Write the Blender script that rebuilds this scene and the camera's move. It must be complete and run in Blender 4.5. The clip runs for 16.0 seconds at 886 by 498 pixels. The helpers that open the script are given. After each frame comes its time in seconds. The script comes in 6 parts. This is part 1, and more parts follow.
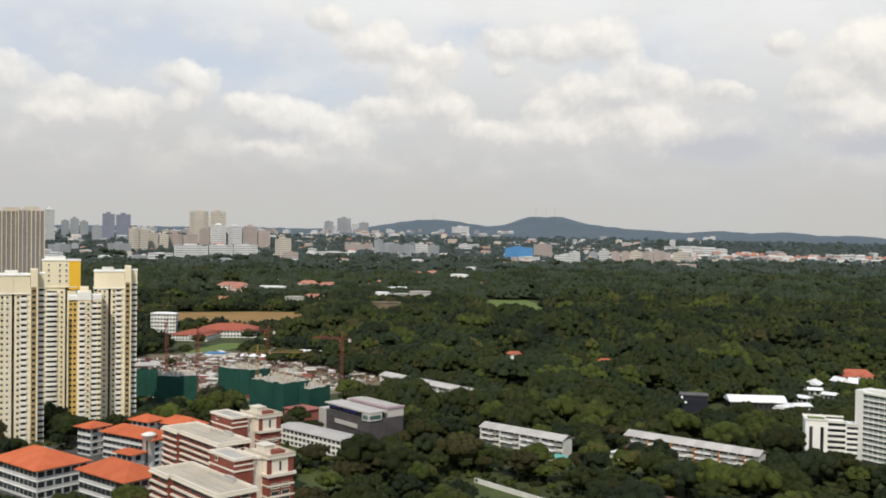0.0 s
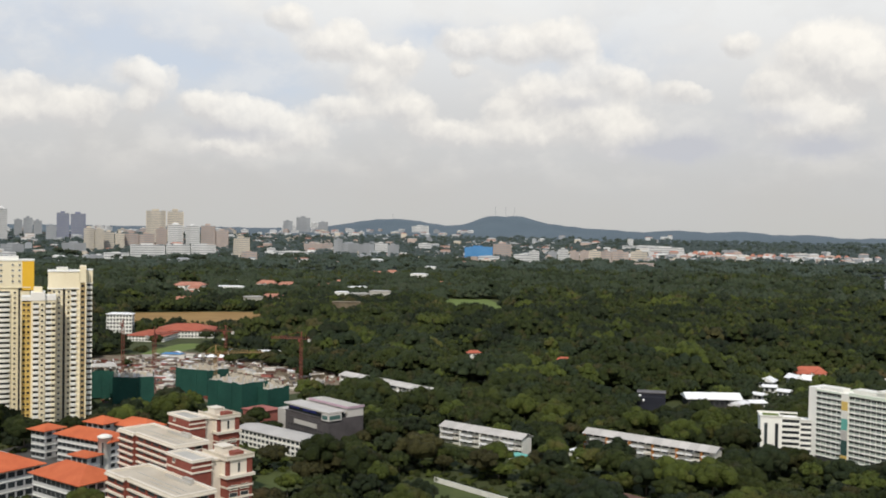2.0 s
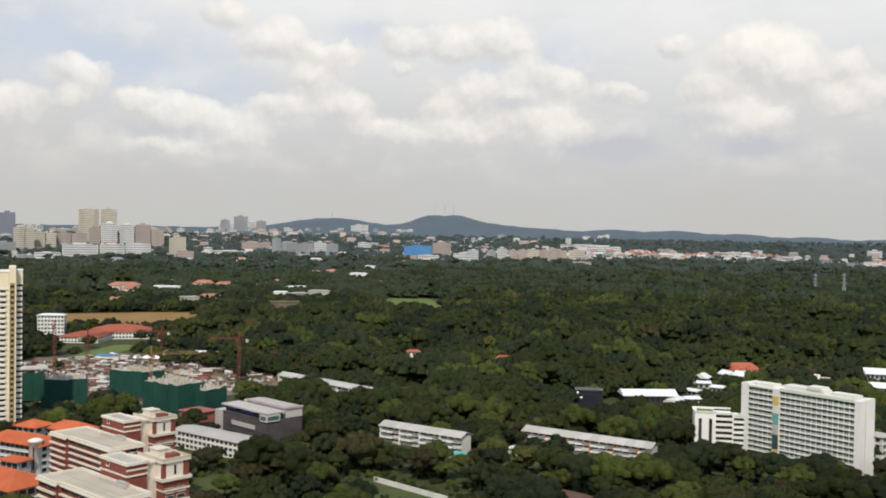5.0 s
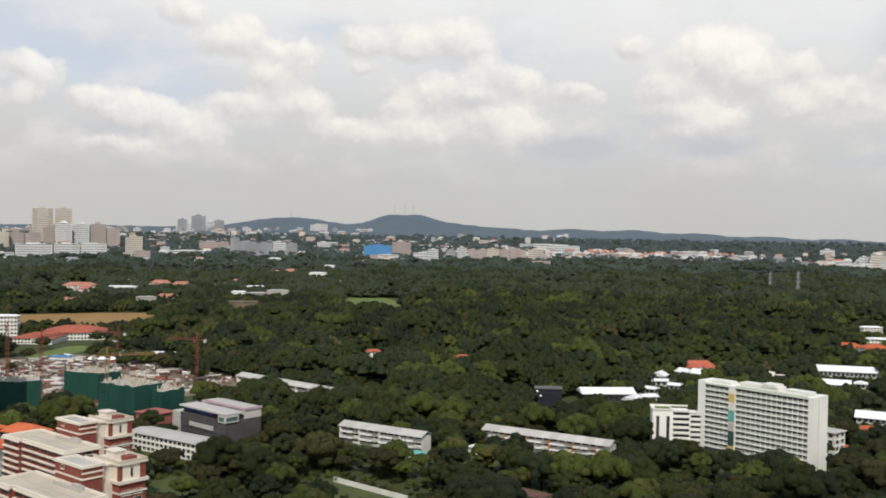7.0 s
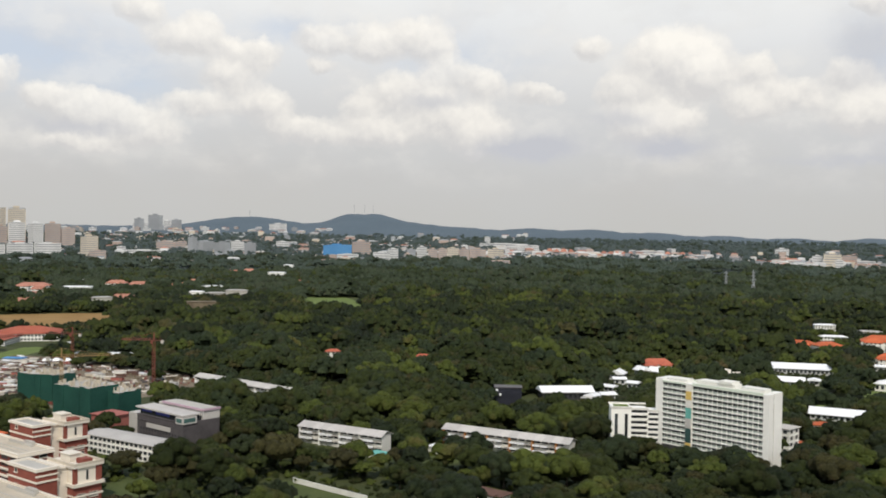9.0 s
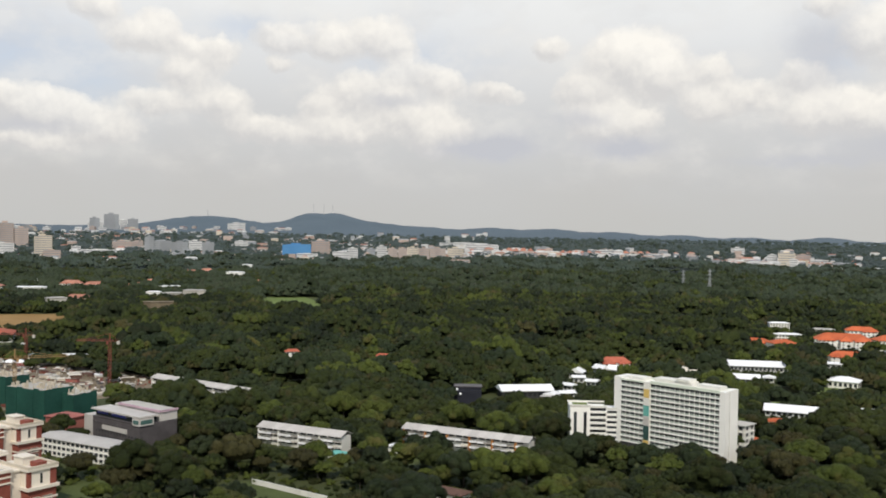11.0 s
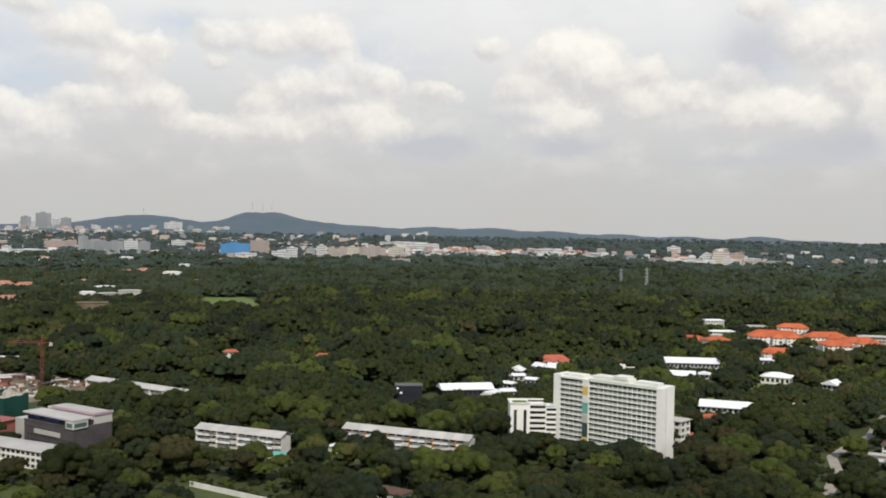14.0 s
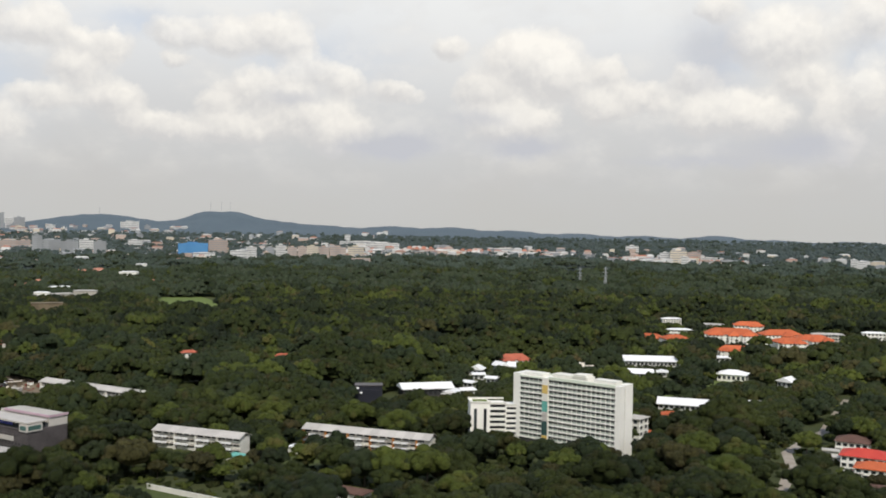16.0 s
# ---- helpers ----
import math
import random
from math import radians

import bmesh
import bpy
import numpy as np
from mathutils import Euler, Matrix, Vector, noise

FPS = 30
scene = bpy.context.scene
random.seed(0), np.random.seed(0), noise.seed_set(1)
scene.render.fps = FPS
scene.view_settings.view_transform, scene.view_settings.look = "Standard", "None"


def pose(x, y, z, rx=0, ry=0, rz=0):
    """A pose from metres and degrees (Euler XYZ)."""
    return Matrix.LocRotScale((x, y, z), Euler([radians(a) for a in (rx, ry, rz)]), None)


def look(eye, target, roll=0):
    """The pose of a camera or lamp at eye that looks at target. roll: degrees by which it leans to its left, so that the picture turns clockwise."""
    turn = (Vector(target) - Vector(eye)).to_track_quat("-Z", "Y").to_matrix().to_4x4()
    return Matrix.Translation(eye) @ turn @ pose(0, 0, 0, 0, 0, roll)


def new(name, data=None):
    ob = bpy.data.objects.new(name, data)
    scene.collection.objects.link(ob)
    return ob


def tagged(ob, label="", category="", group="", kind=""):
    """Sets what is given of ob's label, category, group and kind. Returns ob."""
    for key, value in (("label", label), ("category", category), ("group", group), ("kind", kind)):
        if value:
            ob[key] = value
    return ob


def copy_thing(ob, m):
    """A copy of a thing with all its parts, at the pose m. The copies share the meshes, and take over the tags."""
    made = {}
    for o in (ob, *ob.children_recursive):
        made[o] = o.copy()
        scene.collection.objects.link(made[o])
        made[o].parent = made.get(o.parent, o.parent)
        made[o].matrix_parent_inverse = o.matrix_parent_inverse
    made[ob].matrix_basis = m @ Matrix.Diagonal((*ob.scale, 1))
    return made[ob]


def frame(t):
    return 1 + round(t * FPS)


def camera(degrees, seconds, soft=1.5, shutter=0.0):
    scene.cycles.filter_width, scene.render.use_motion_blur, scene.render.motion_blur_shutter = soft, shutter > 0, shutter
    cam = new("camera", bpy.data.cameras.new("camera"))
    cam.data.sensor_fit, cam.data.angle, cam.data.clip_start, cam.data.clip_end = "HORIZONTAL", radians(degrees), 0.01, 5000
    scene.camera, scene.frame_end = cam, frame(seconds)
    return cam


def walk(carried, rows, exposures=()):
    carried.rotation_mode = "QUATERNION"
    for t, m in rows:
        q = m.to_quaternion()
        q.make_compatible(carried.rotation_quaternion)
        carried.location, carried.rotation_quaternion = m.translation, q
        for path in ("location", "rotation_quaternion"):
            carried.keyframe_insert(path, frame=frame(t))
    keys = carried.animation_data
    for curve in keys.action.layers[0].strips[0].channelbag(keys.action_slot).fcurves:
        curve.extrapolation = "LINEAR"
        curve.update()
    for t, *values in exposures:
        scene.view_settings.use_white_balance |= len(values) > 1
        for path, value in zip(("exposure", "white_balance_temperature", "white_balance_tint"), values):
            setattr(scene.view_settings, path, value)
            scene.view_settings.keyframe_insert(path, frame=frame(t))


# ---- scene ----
# ------------------------------------------------------------------ camera
EYE_HEIGHT = 130.0
cam = camera(48.81, 16.0, soft=1.85)
PAN = [(0.0, 0.0), (2.0, 2.36), (4.0, 4.73), (6.5, 7.68), (9.0, 10.62), (11.5, 13.56), (14.0, 16.47), (16.0, 18.81)]
walk(cam, [(t, pose(0, 0, EYE_HEIGHT, 0, 0, -a) @ pose(0, 0, 0, 90 - 1.216) @ pose(0, 0, 0, 0, 0, 0.878)) for t, a in PAN])

# ------------------------------------------------------------------ world, sun, exposure
SUN_EL, SUN_AZ = 48.0, 190.0          # degrees; azimuth clockwise from +y


def link(nt, a, b):
    nt.links.new(a, b)


def add(nt, kind, **values):
    n = nt.nodes.new(kind)
    for k, v in values.items():
        if k in n.inputs:
            n.inputs[k].default_value = v
    return n


def math_node(nt, op, a, b=None, clamp=False):
    n = nt.nodes.new("ShaderNodeMath")
    n.operation, n.use_clamp = op, clamp
    for i, v in enumerate((a, b)):
        if v is None:
            continue
        if isinstance(v, (int, float)):
            n.inputs[i].default_value = v
        else:
            link(nt, v, n.inputs[i])
    return n.outputs[0]


def mix_color(nt, fac, a, b, blend="MIX"):
    n = nt.nodes.new("ShaderNodeMix")
    n.data_type, n.blend_type, n.clamp_factor = "RGBA", blend, True
    for sock, v in ((n.inputs[0], fac), (n.inputs[6], a), (n.inputs[7], b)):
        if isinstance(v, (int, float)):
            sock.default_value = v
        elif isinstance(v, (tuple, list)):
            sock.default_value = (*v[:3], 1.0)
        else:
            link(nt, v, sock)
    return n.outputs[2]


def ramp(nt, fac, stops):
    n = nt.nodes.new("ShaderNodeValToRGB")
    while len(n.color_ramp.elements) < len(stops):
        n.color_ramp.elements.new(0.5)
    for e, (p, c) in zip(n.color_ramp.elements, stops):
        e.position = p
        e.color = (c, c, c, 1) if isinstance(c, (int, float)) else (*c, 1)
    link(nt, fac, n.inputs[0])
    return n.outputs[0]


# cumulus heads: azimuth, elevation, half width, half height in degrees
HEADS_WEST = [(-24.0, 7.9, 1.39, 1.06), (-21.3, 7.3, 1.26, 0.73), (-21.8, 5.9, 1.92, 0.79), (-18.1, 6.4, 1.92, 0.99), (-14.8, 8.4, 1.46, 0.66), (-14.3, 7.6, 0.99, 0.86), (-15.0, 6.7, 0.66, 0.53), (-11.8, 6.9, 0.99, 0.66),
              (-10.0, 6.3, 1.66, 0.93), (-7.9, 6.1, 1.39, 0.93), (-6.5, 5.3, 2.32, 0.99), (-10.0, 4.4, 2.12, 0.53), (-6.7, 11.7, 1.32, 0.79), (-3.5, 10.7, 1.19, 0.99), (-4.9, 10.3, 1.52, 0.73), (-1.4, 10.0, 0.99, 0.56),
              (-0.1, 9.6, 1.13, 0.86), (-2.0, 8.5, 1.32, 0.86), (0.1, 6.9, 1.59, 1.06), (-3.6, 6.8, 1.66, 0.66), (2.4, 5.5, 1.99, 0.73)]
HEADS_MIDDLE = [(3.3, 10.7, 1.52, 0.79), (6.4, 10.6, 1.46, 0.99), (8.9, 11.0, 1.92, 1.06), (10.1, 10.4, 0.93, 0.46), (3.4, 9.2, 0.79, 0.4), (7.6, 7.9, 1.52, 0.93), (9.7, 7.9, 1.13, 0.79), (13.0, 8.3, 1.13, 0.79),
                (10.7, 6.4, 2.12, 1.13), (12.7, 5.4, 1.66, 1.19), (6.7, 5.5, 2.32, 0.79), (5.7, 6.8, 1.19, 0.79), (10.8, 9.0, 1.32, 0.86), (16.0, 7.8, 1.52, 0.66), (22.1, 6.1, 1.99, 1.06),
                (19.0, 10.5, 0.99, 0.6)]
HEADS_EAST = [(24.1, 9.6, 2.65, 1.66), (23.0, 10.0, 1.32, 1.13), (25.4, 8.7, 1.39, 1.13), (21.0, 8.0, 1.46, 0.86), (22.7, 6.0, 1.52, 0.86), (24.7, 6.3, 0.93, 0.53), (27.9, 7.1, 1.46, 0.86), (30.3, 7.6, 1.52, 0.86),
              (28.3, 9.0, 0.99, 0.73), (33.1, 8.6, 1.32, 0.79), (35.0, 6.8, 2.32, 1.13), (36.8, 6.3, 1.66, 0.79), (33.4, 6.4, 1.32, 0.93), (38.0, 10.8, 2.78, 1.52), (36.4, 10.4, 1.32, 0.86), (38.7, 8.3, 1.46, 0.73),
              (40.3, 6.4, 0.86, 1.52), (40.9, 4.7, 0.93, 0.79), (34.2, 12.4, 1.13, 0.6), (42.3, 11.8, 1.46, 1.32), (42.0, 7.6, 0.99, 1.66)]
SHADES = [(15.0, 4.6, 2.85, 0.6), (16.5, 5.0, 1.99, 0.73), (23.5, 4.7, 2.32, 0.6), (23.4, 4.9, 2.12, 0.6), (37.4, 4.7, 3.97, 0.79), (39.5, 4.9, 1.99, 0.99), (33.0, 4.0, 3.64, 0.3), (15.6, 4.6, 2.32, 0.43),
          (33.8, 10.0, 1.66, 1.99), (20.9, 6.4, 1.99, 0.53), (-10.1, 5.3, 2.65, 0.4), (9.9, 7.4, 1.66, 0.46)]
BLUES = [(-22.5, 8.6, 6.62, 1.99), (-7.5, 7.4, 3.64, 1.99), (-12.0, 8.9, 5.63, 1.66), (11.1, 9.5, 3.97, 1.32), (-18.8, 11.0, 8.61, 1.66), (34.5, 9.8, 1.66, 1.66), (41.9, 9.5, 0.99, 2.32), (2.3, 11.1, 3.31, 0.66)]


def build_sky():
    world = bpy.data.worlds.new("sky")
    scene.world = world
    world.use_nodes = True
    nt = world.node_tree
    nt.nodes.clear()
    sky = nt.nodes.new("ShaderNodeTexSky")
    sky.sky_type, sky.sun_disc = "NISHITA", False
    sky.sun_elevation, sky.sun_rotation = radians(SUN_EL), radians(SUN_AZ)
    sky.air_density, sky.dust_density, sky.altitude = 1.0, 1.5, 100
    coord = nt.nodes.new("ShaderNodeTexCoord").outputs["Generated"]

    def vec(op, a, b, c=None):
        n = nt.nodes.new("ShaderNodeVectorMath")
        n.operation = op
        for sock, v in zip(n.inputs, (a, b, c)):
            if v is None:
                continue
            if isinstance(v, tuple):
                sock.default_value = v
            else:
                link(nt, v, sock)
        return n.outputs["Value"] if op == "DOT_PRODUCT" else n.outputs[0]

    def noise_of(v, scale, detail, rough, colour=False):
        n = add(nt, "ShaderNodeTexNoise", Scale=scale, Detail=detail, Roughness=rough)
        link(nt, v, n.inputs["Vector"])
        return n.outputs["Color" if colour else 0]

    def times(a, b):
        return math_node(nt, "MULTIPLY", a, b)

    def plus(a, b, clamp=False):
        return math_node(nt, "ADD", a, b, clamp)

    # angular coordinates, frayed a little by noise
    frayed = vec("ADD", coord, vec("MULTIPLY_ADD", noise_of(coord, 34.0, 6.0, 0.6, True), (.030, .030, .026), (-.015, -.015, -.013)))

    def angles(v):
        xyz = nt.nodes.new("ShaderNodeSeparateXYZ")
        link(nt, v, xyz.inputs[0])
        both = nt.nodes.new("ShaderNodeCombineXYZ")
        link(nt, times(math_node(nt, "ARCTAN2", xyz.outputs[0], xyz.outputs[1]), 57.2958), both.inputs[0])
        link(nt, times(math_node(nt, "ARCSINE", xyz.outputs[2]), 57.2958), both.inputs[1])
        return both.outputs[0]

    def blobs(at, rows, spread=1.0):
        """Sum of soft spots, and the same weighted by height within each spot."""
        total, tops = 0.0, 0.0
        for a, e, w, h in rows:
            w *= spread
            v = vec("MULTIPLY_ADD", at, (1 / w, 1 / h, 0.0), (-a / w, -e / h, 0.0))
            g = math_node(nt, "POWER", 0.3679, vec("DOT_PRODUCT", v, v))
            total = plus(g, total)
            tops = plus(times(g, vec("DOT_PRODUCT", v, (0.25, 1.0, 0.0))), tops)
        return total, tops

    near_az = angles(frayed)
    heads, tops = blobs(near_az, HEADS_WEST + HEADS_MIDDLE + HEADS_EAST, 0.95)
    shades, _ = blobs(near_az, SHADES)
    blues, _ = blobs(near_az, BLUES)

    def billows(v):
        n = add(nt, "ShaderNodeTexVoronoi", Scale=30.0, Detail=2.0, Roughness=0.55, Lacunarity=2.3)
        n.feature, n.normalize = "F1", True
        link(nt, v, n.inputs["Vector"])
        return n.outputs["Distance"]

    fine_frayed = vec("ADD", coord, vec("MULTIPLY_ADD", noise_of(coord, 90.0, 3.0, 0.6, True), (.012, .012, .012), (-.006, -.006, -.006)))
    hollow = billows(fine_frayed)
    hollow_above = billows(vec("ADD", fine_frayed, (.003, 0.0, .008)))
    plain = nt.nodes.new("ShaderNodeSeparateXYZ")
    link(nt, coord, plain.inputs[0])
    flat = vec("MULTIPLY", coord, (1.0, 1.0, 1.6))
    veil = noise_of(flat, 6.0, 7.0, 0.55)
    fine = noise_of(flat, 17.0, 8.0, 0.55)
    fine_above = noise_of(vec("ADD", flat, (0.0, 0.0, .04)), 17.0, 8.0, 0.55)

    # pale cloud sheet over a hazy blue sky, thicker towards the horizon
    blue = mix_color(nt, 0.75, mix_color(nt, 1.0, sky.outputs[0], (SKY_GAIN, SKY_GAIN, SKY_GAIN), "MULTIPLY"), (.66, .71, .80))
    sheet = ramp(nt, plain.outputs[2], [(0.0, (.555, .548, .525)), (0.05, (.575, .566, .552)), (0.12, (.67, .665, .655)), (0.19, (.825, .825, .815)), (0.28, (.94, .945, .925)), (0.42, (.50, .56, .66)), (0.7, (.25, .34, .51))])
    cover = math_node(nt, "SUBTRACT", ramp(nt, veil, [(0.3, 0.84), (0.7, 1.0)]), times(blues, 0.62), True)
    col = mix_color(nt, cover, blue, sheet)
    # loose grey and cream cloud between the heads
    band = ramp(nt, plain.outputs[2], [(0.035, 0.0), (0.08, 1.0), (0.20, 1.0), (0.27, 0.5), (0.45, 0.25)])
    loose = times(times(ramp(nt, fine, [(0.42, 0.0), (0.66, 1.0)]), band), 0.42)
    loose_light = plus(times(math_node(nt, "SUBTRACT", fine, fine_above), 3.0), 0.5, True)
    col = mix_color(nt, loose, col, mix_color(nt, loose_light, (.63, .625, .635), (.86, .835, .79)))
    # heaped clouds: soft spots broken into billows, lit on their upper sides
    crumble = times(math_node(nt, "SUBTRACT", 0.42, hollow), plus(times(heads, 1.3), 0.1))
    body = ramp(nt, plus(heads, crumble), [(0.26, 0.0), (0.40, 0.55), (0.70, 1.0)])
    rise = math_node(nt, "DIVIDE", tops, plus(heads, 0.35))
    relief = times(math_node(nt, "SUBTRACT", hollow_above, hollow), 1.3)
    light = plus(plus(times(rise, 0.85), relief), plus(times(heads, 0.20), 0.30), True)
    puff = mix_color(nt, light, (.665, .65, .64), (1.06, 1.01, .92))
    col = mix_color(nt, times(body, 0.72), col, puff)
    col = mix_color(nt, times(shades, 0.62), col, (.565, .575, .615))
    bg = nt.nodes.new("ShaderNodeBackground")
    link(nt, col, bg.inputs["Color"])
    bg.inputs["Strength"].default_value = 1.0
    out = nt.nodes.new("ShaderNodeOutputWorld")
    link(nt, bg.outputs[0], out.inputs["Surface"])


SKY_GAIN = 0.11
build_sky()
sun_light = bpy.data.lights.new("sun", "SUN")
sun_light.energy, sun_light.angle, sun_light.color = 3.25, radians(1.0), (1.0, 0.915, 0.79)
sun = new("sun", sun_light)
sun_dir = Vector((math.sin(radians(SUN_AZ)) * math.cos(radians(SUN_EL)), math.cos(radians(SUN_AZ)) * math.cos(radians(SUN_EL)), math.sin(radians(SUN_EL))))
sun.matrix_world = look(sun_dir * 300 + Vector((0, 0, 300)), (0, 0, 300))
scene.view_settings.exposure = 0.0

# ------------------------------------------------------------------ materials


def surface(name, a, b, scale=0.2, rough=0.8, metal=0.0, bump=0.0, fine=2.0, spread=0.25, island=0.0, random=0.0, spec=0.3):
    """Two colours mixed by coarse and fine noise in world metres; island and random vary the value by piece and by object."""
    m = bpy.data.materials.new(name)
    m.use_nodes = True
    nt = m.node_tree
    p = nt.nodes["Principled BSDF"]
    geo = nt.nodes.new("ShaderNodeNewGeometry")
    coarse = add(nt, "ShaderNodeTexNoise", Scale=scale, Detail=4.0)
    grain = add(nt, "ShaderNodeTexNoise", Scale=fine, Detail=5.0, Roughness=0.65)
    for n in (coarse, grain):
        link(nt, geo.outputs["Position"], n.inputs["Vector"])
    f = math_node(nt, "ADD", math_node(nt, "MULTIPLY", ramp(nt, coarse.outputs[0], [(0.32, 0.0), (0.68, 1.0)]), 0.6), math_node(nt, "MULTIPLY", ramp(nt, grain.outputs[0], [(0.3, 0.0), (0.7, 1.0)]), 0.4))
    col = mix_color(nt, f, a, b)
    value = None
    if island:
        value = math_node(nt, "MULTIPLY_ADD", geo.outputs["Random Per Island"], island * 2)
        value.node.inputs[2].default_value = 1 - island
    if random:
        info = nt.nodes.new("ShaderNodeObjectInfo")
        v = math_node(nt, "MULTIPLY_ADD", info.outputs["Random"], random * 2)
        v.node.inputs[2].default_value = 1 - random
        value = v if value is None else math_node(nt, "MULTIPLY", value, v)
    if value is not None:
        hsv = nt.nodes.new("ShaderNodeHueSaturation")
        link(nt, value, hsv.inputs["Value"])
        link(nt, col, hsv.inputs["Color"])
        col = hsv.outputs[0]
    link(nt, col, p.inputs["Base Color"])
    p.inputs["Roughness"].default_value, p.inputs["Metallic"].default_value = rough, metal
    p.inputs["Specular IOR Level"].default_value = spec
    if bump:
        bn = nt.nodes.new("ShaderNodeBump")
        bn.inputs["Strength"].default_value, bn.inputs["Distance"].default_value = 0.9, bump
        link(nt, grain.outputs[0], bn.inputs["Height"])
        link(nt, bn.outputs[0], p.inputs["Normal"])
    return m


def foliage(name, deep, mid, pale, warm, stand=0.009):
    """Leaves: colour by clump, by stand and by fine dapple, with light coming through."""
    m = bpy.data.materials.new(name)
    m.use_nodes = True
    nt = m.node_tree
    p = nt.nodes["Principled BSDF"]
    geo = nt.nodes.new("ShaderNodeNewGeometry")
    info = nt.nodes.new("ShaderNodeObjectInfo")
    big = add(nt, "ShaderNodeTexNoise", Scale=stand, Detail=3.0)
    mid_n = add(nt, "ShaderNodeTexNoise", Scale=0.075, Detail=3.0)
    small = add(nt, "ShaderNodeTexNoise", Scale=0.75, Detail=5.0, Roughness=0.75)
    for n in (big, mid_n, small):
        link(nt, geo.outputs["Position"], n.inputs["Vector"])
    c = mix_color(nt, ramp(nt, small.outputs[0], [(0.38, 0.0), (0.62, 1.0)]), deep, mid)
    c = mix_color(nt, math_node(nt, "MULTIPLY", math_node(nt, "POWER", geo.outputs["Random Per Island"], 2.0), 0.24), c, pale)
    c = mix_color(nt, ramp(nt, big.outputs[0], [(0.35, 0.55), (0.5, 0.0)]), c, deep)
    c = mix_color(nt, ramp(nt, big.outputs[0], [(0.52, 0.0), (0.72, 0.65)]), c, pale)
    c = mix_color(nt, ramp(nt, mid_n.outputs[0], [(0.55, 0.0), (0.72, 0.75)]), c, warm)
    c = mix_color(nt, ramp(nt, mid_n.outputs[0], [(0.28, 0.7), (0.42, 0.0)]), c, pale)
    hsv = nt.nodes.new("ShaderNodeHueSaturation")
    v = math_node(nt, "MULTIPLY_ADD", info.outputs["Random"], 0.4)
    v.node.inputs[2].default_value = 0.8
    link(nt, v, hsv.inputs["Value"])
    link(nt, c, hsv.inputs["Color"])
    link(nt, hsv.outputs[0], p.inputs["Base Color"])
    p.inputs["Roughness"].default_value = 0.75
    p.inputs["Specular IOR Level"].default_value = 0.15
    bn = nt.nodes.new("ShaderNodeBump")
    bn.inputs["Strength"].default_value, bn.inputs["Distance"].default_value = 1.0, 1.8
    link(nt, small.outputs[0], bn.inputs["Height"])
    link(nt, bn.outputs[0], p.inputs["Normal"])
    return m


LEAF = foliage("leaves", (.017, .025, .008), (.033, .045, .011), (.056, .069, .016), (.056, .047, .018))
LEAF_LIGHT = foliage("light_leaves", (.042, .058, .012), (.076, .098, .020), (.112, .136, .028), (.105, .092, .030))
LEAF_OLIVE = foliage("olive_leaves", (.034, .034, .014), (.062, .060, .022), (.088, .082, .028), (.090, .066, .030))
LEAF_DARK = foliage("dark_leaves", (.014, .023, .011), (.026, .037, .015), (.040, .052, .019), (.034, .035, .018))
# distance haze mixed into the three leaf colours below, bluer farther out
LEAF_FAR = foliage("faintly_hazed_leaves", (.029, .041, .022), (.042, .058, .031), (.056, .071, .038), (.058, .060, .038), 0.005)
LEAF_HAZE = foliage("hazed_leaves", (.046, .063, .062), (.056, .075, .073), (.066, .086, .080), (.068, .080, .076), 0.003)
LEAF_HALF_HAZE = foliage("half_hazed_leaves", (.038, .054, .042), (.050, .069, .053), (.063, .082, .060), (.064, .072, .058), 0.004)
# blue-grey of hills and far plain is haze put into the base colour
HAZY_HILLS = surface("hazy_hill_woods", (.082, .113, .138), (.100, .133, .160), 0.006, 0.9, bump=3.0, fine=0.03)
HAZY_PLAIN = surface("hazy_plain_woods", (.050, .068, .066), (.070, .090, .086), 0.008, 0.9, bump=3.0, fine=0.03)
BARK = surface("bark", (.10, .085, .065), (.17, .15, .12), 0.5, 0.9)
GROUND = surface("ground_cover", (.030, .042, .014), (.070, .082, .028), 0.02, 0.95, bump=0.3, fine=0.4)
GRASS = surface("mown_grass", (.10, .15, .035), (.15, .19, .055), 0.05, 0.95, bump=0.05, fine=1.0)
ROUGH_GRASS = surface("rough_grass", (.045, .065, .018), (.09, .11, .035), 0.08, 0.95, bump=0.2, fine=0.8)
GREY_WALL = surface("grey_wall_and_eave_shade", (.44, .45, .45), (.56, .57, .56), 0.08, 0.8, fine=0.9, random=0.08)
DRY = surface("dry_grass", (.23, .135, .045), (.31, .195, .075), 0.03, 0.95, bump=0.05, fine=0.5)
EARTH = surface("bare_earth", (.095, .075, .05), (.25, .205, .145), 0.06, 0.95, bump=0.1, fine=0.6)
ASPHALT = surface("asphalt", (.05, .05, .048), (.10, .10, .095), 0.1, 0.9, fine=0.8)
ROADWAY = surface("pale_road", (.27, .235, .195), (.40, .36, .31), 0.15, 0.9, bump=0.03, fine=1.5)
CREAM = surface("cream_paint", (.75, .67, .47), (.83, .76, .57), 0.06, 0.75, fine=0.7, random=0.05)
# ochre paint, darkened to include the shading beside the tower pier
CREAM_DEEP = surface("shaded_ochre_paint", (.42, .32, .16), (.50, .39, .21), 0.06, 0.75, fine=0.7)
OCHRE_YELLOW = surface("ochre_yellow_paint", (.60, .42, .12), (.68, .50, .17), 0.06, 0.7)
FADED_RED = surface("faded_red_paint", (.30, .10, .085), (.38, .14, .115), 0.1, 0.8)
YELLOW = surface("yellow_paint", (.72, .42, .03), (.80, .49, .05), 0.06, 0.7)
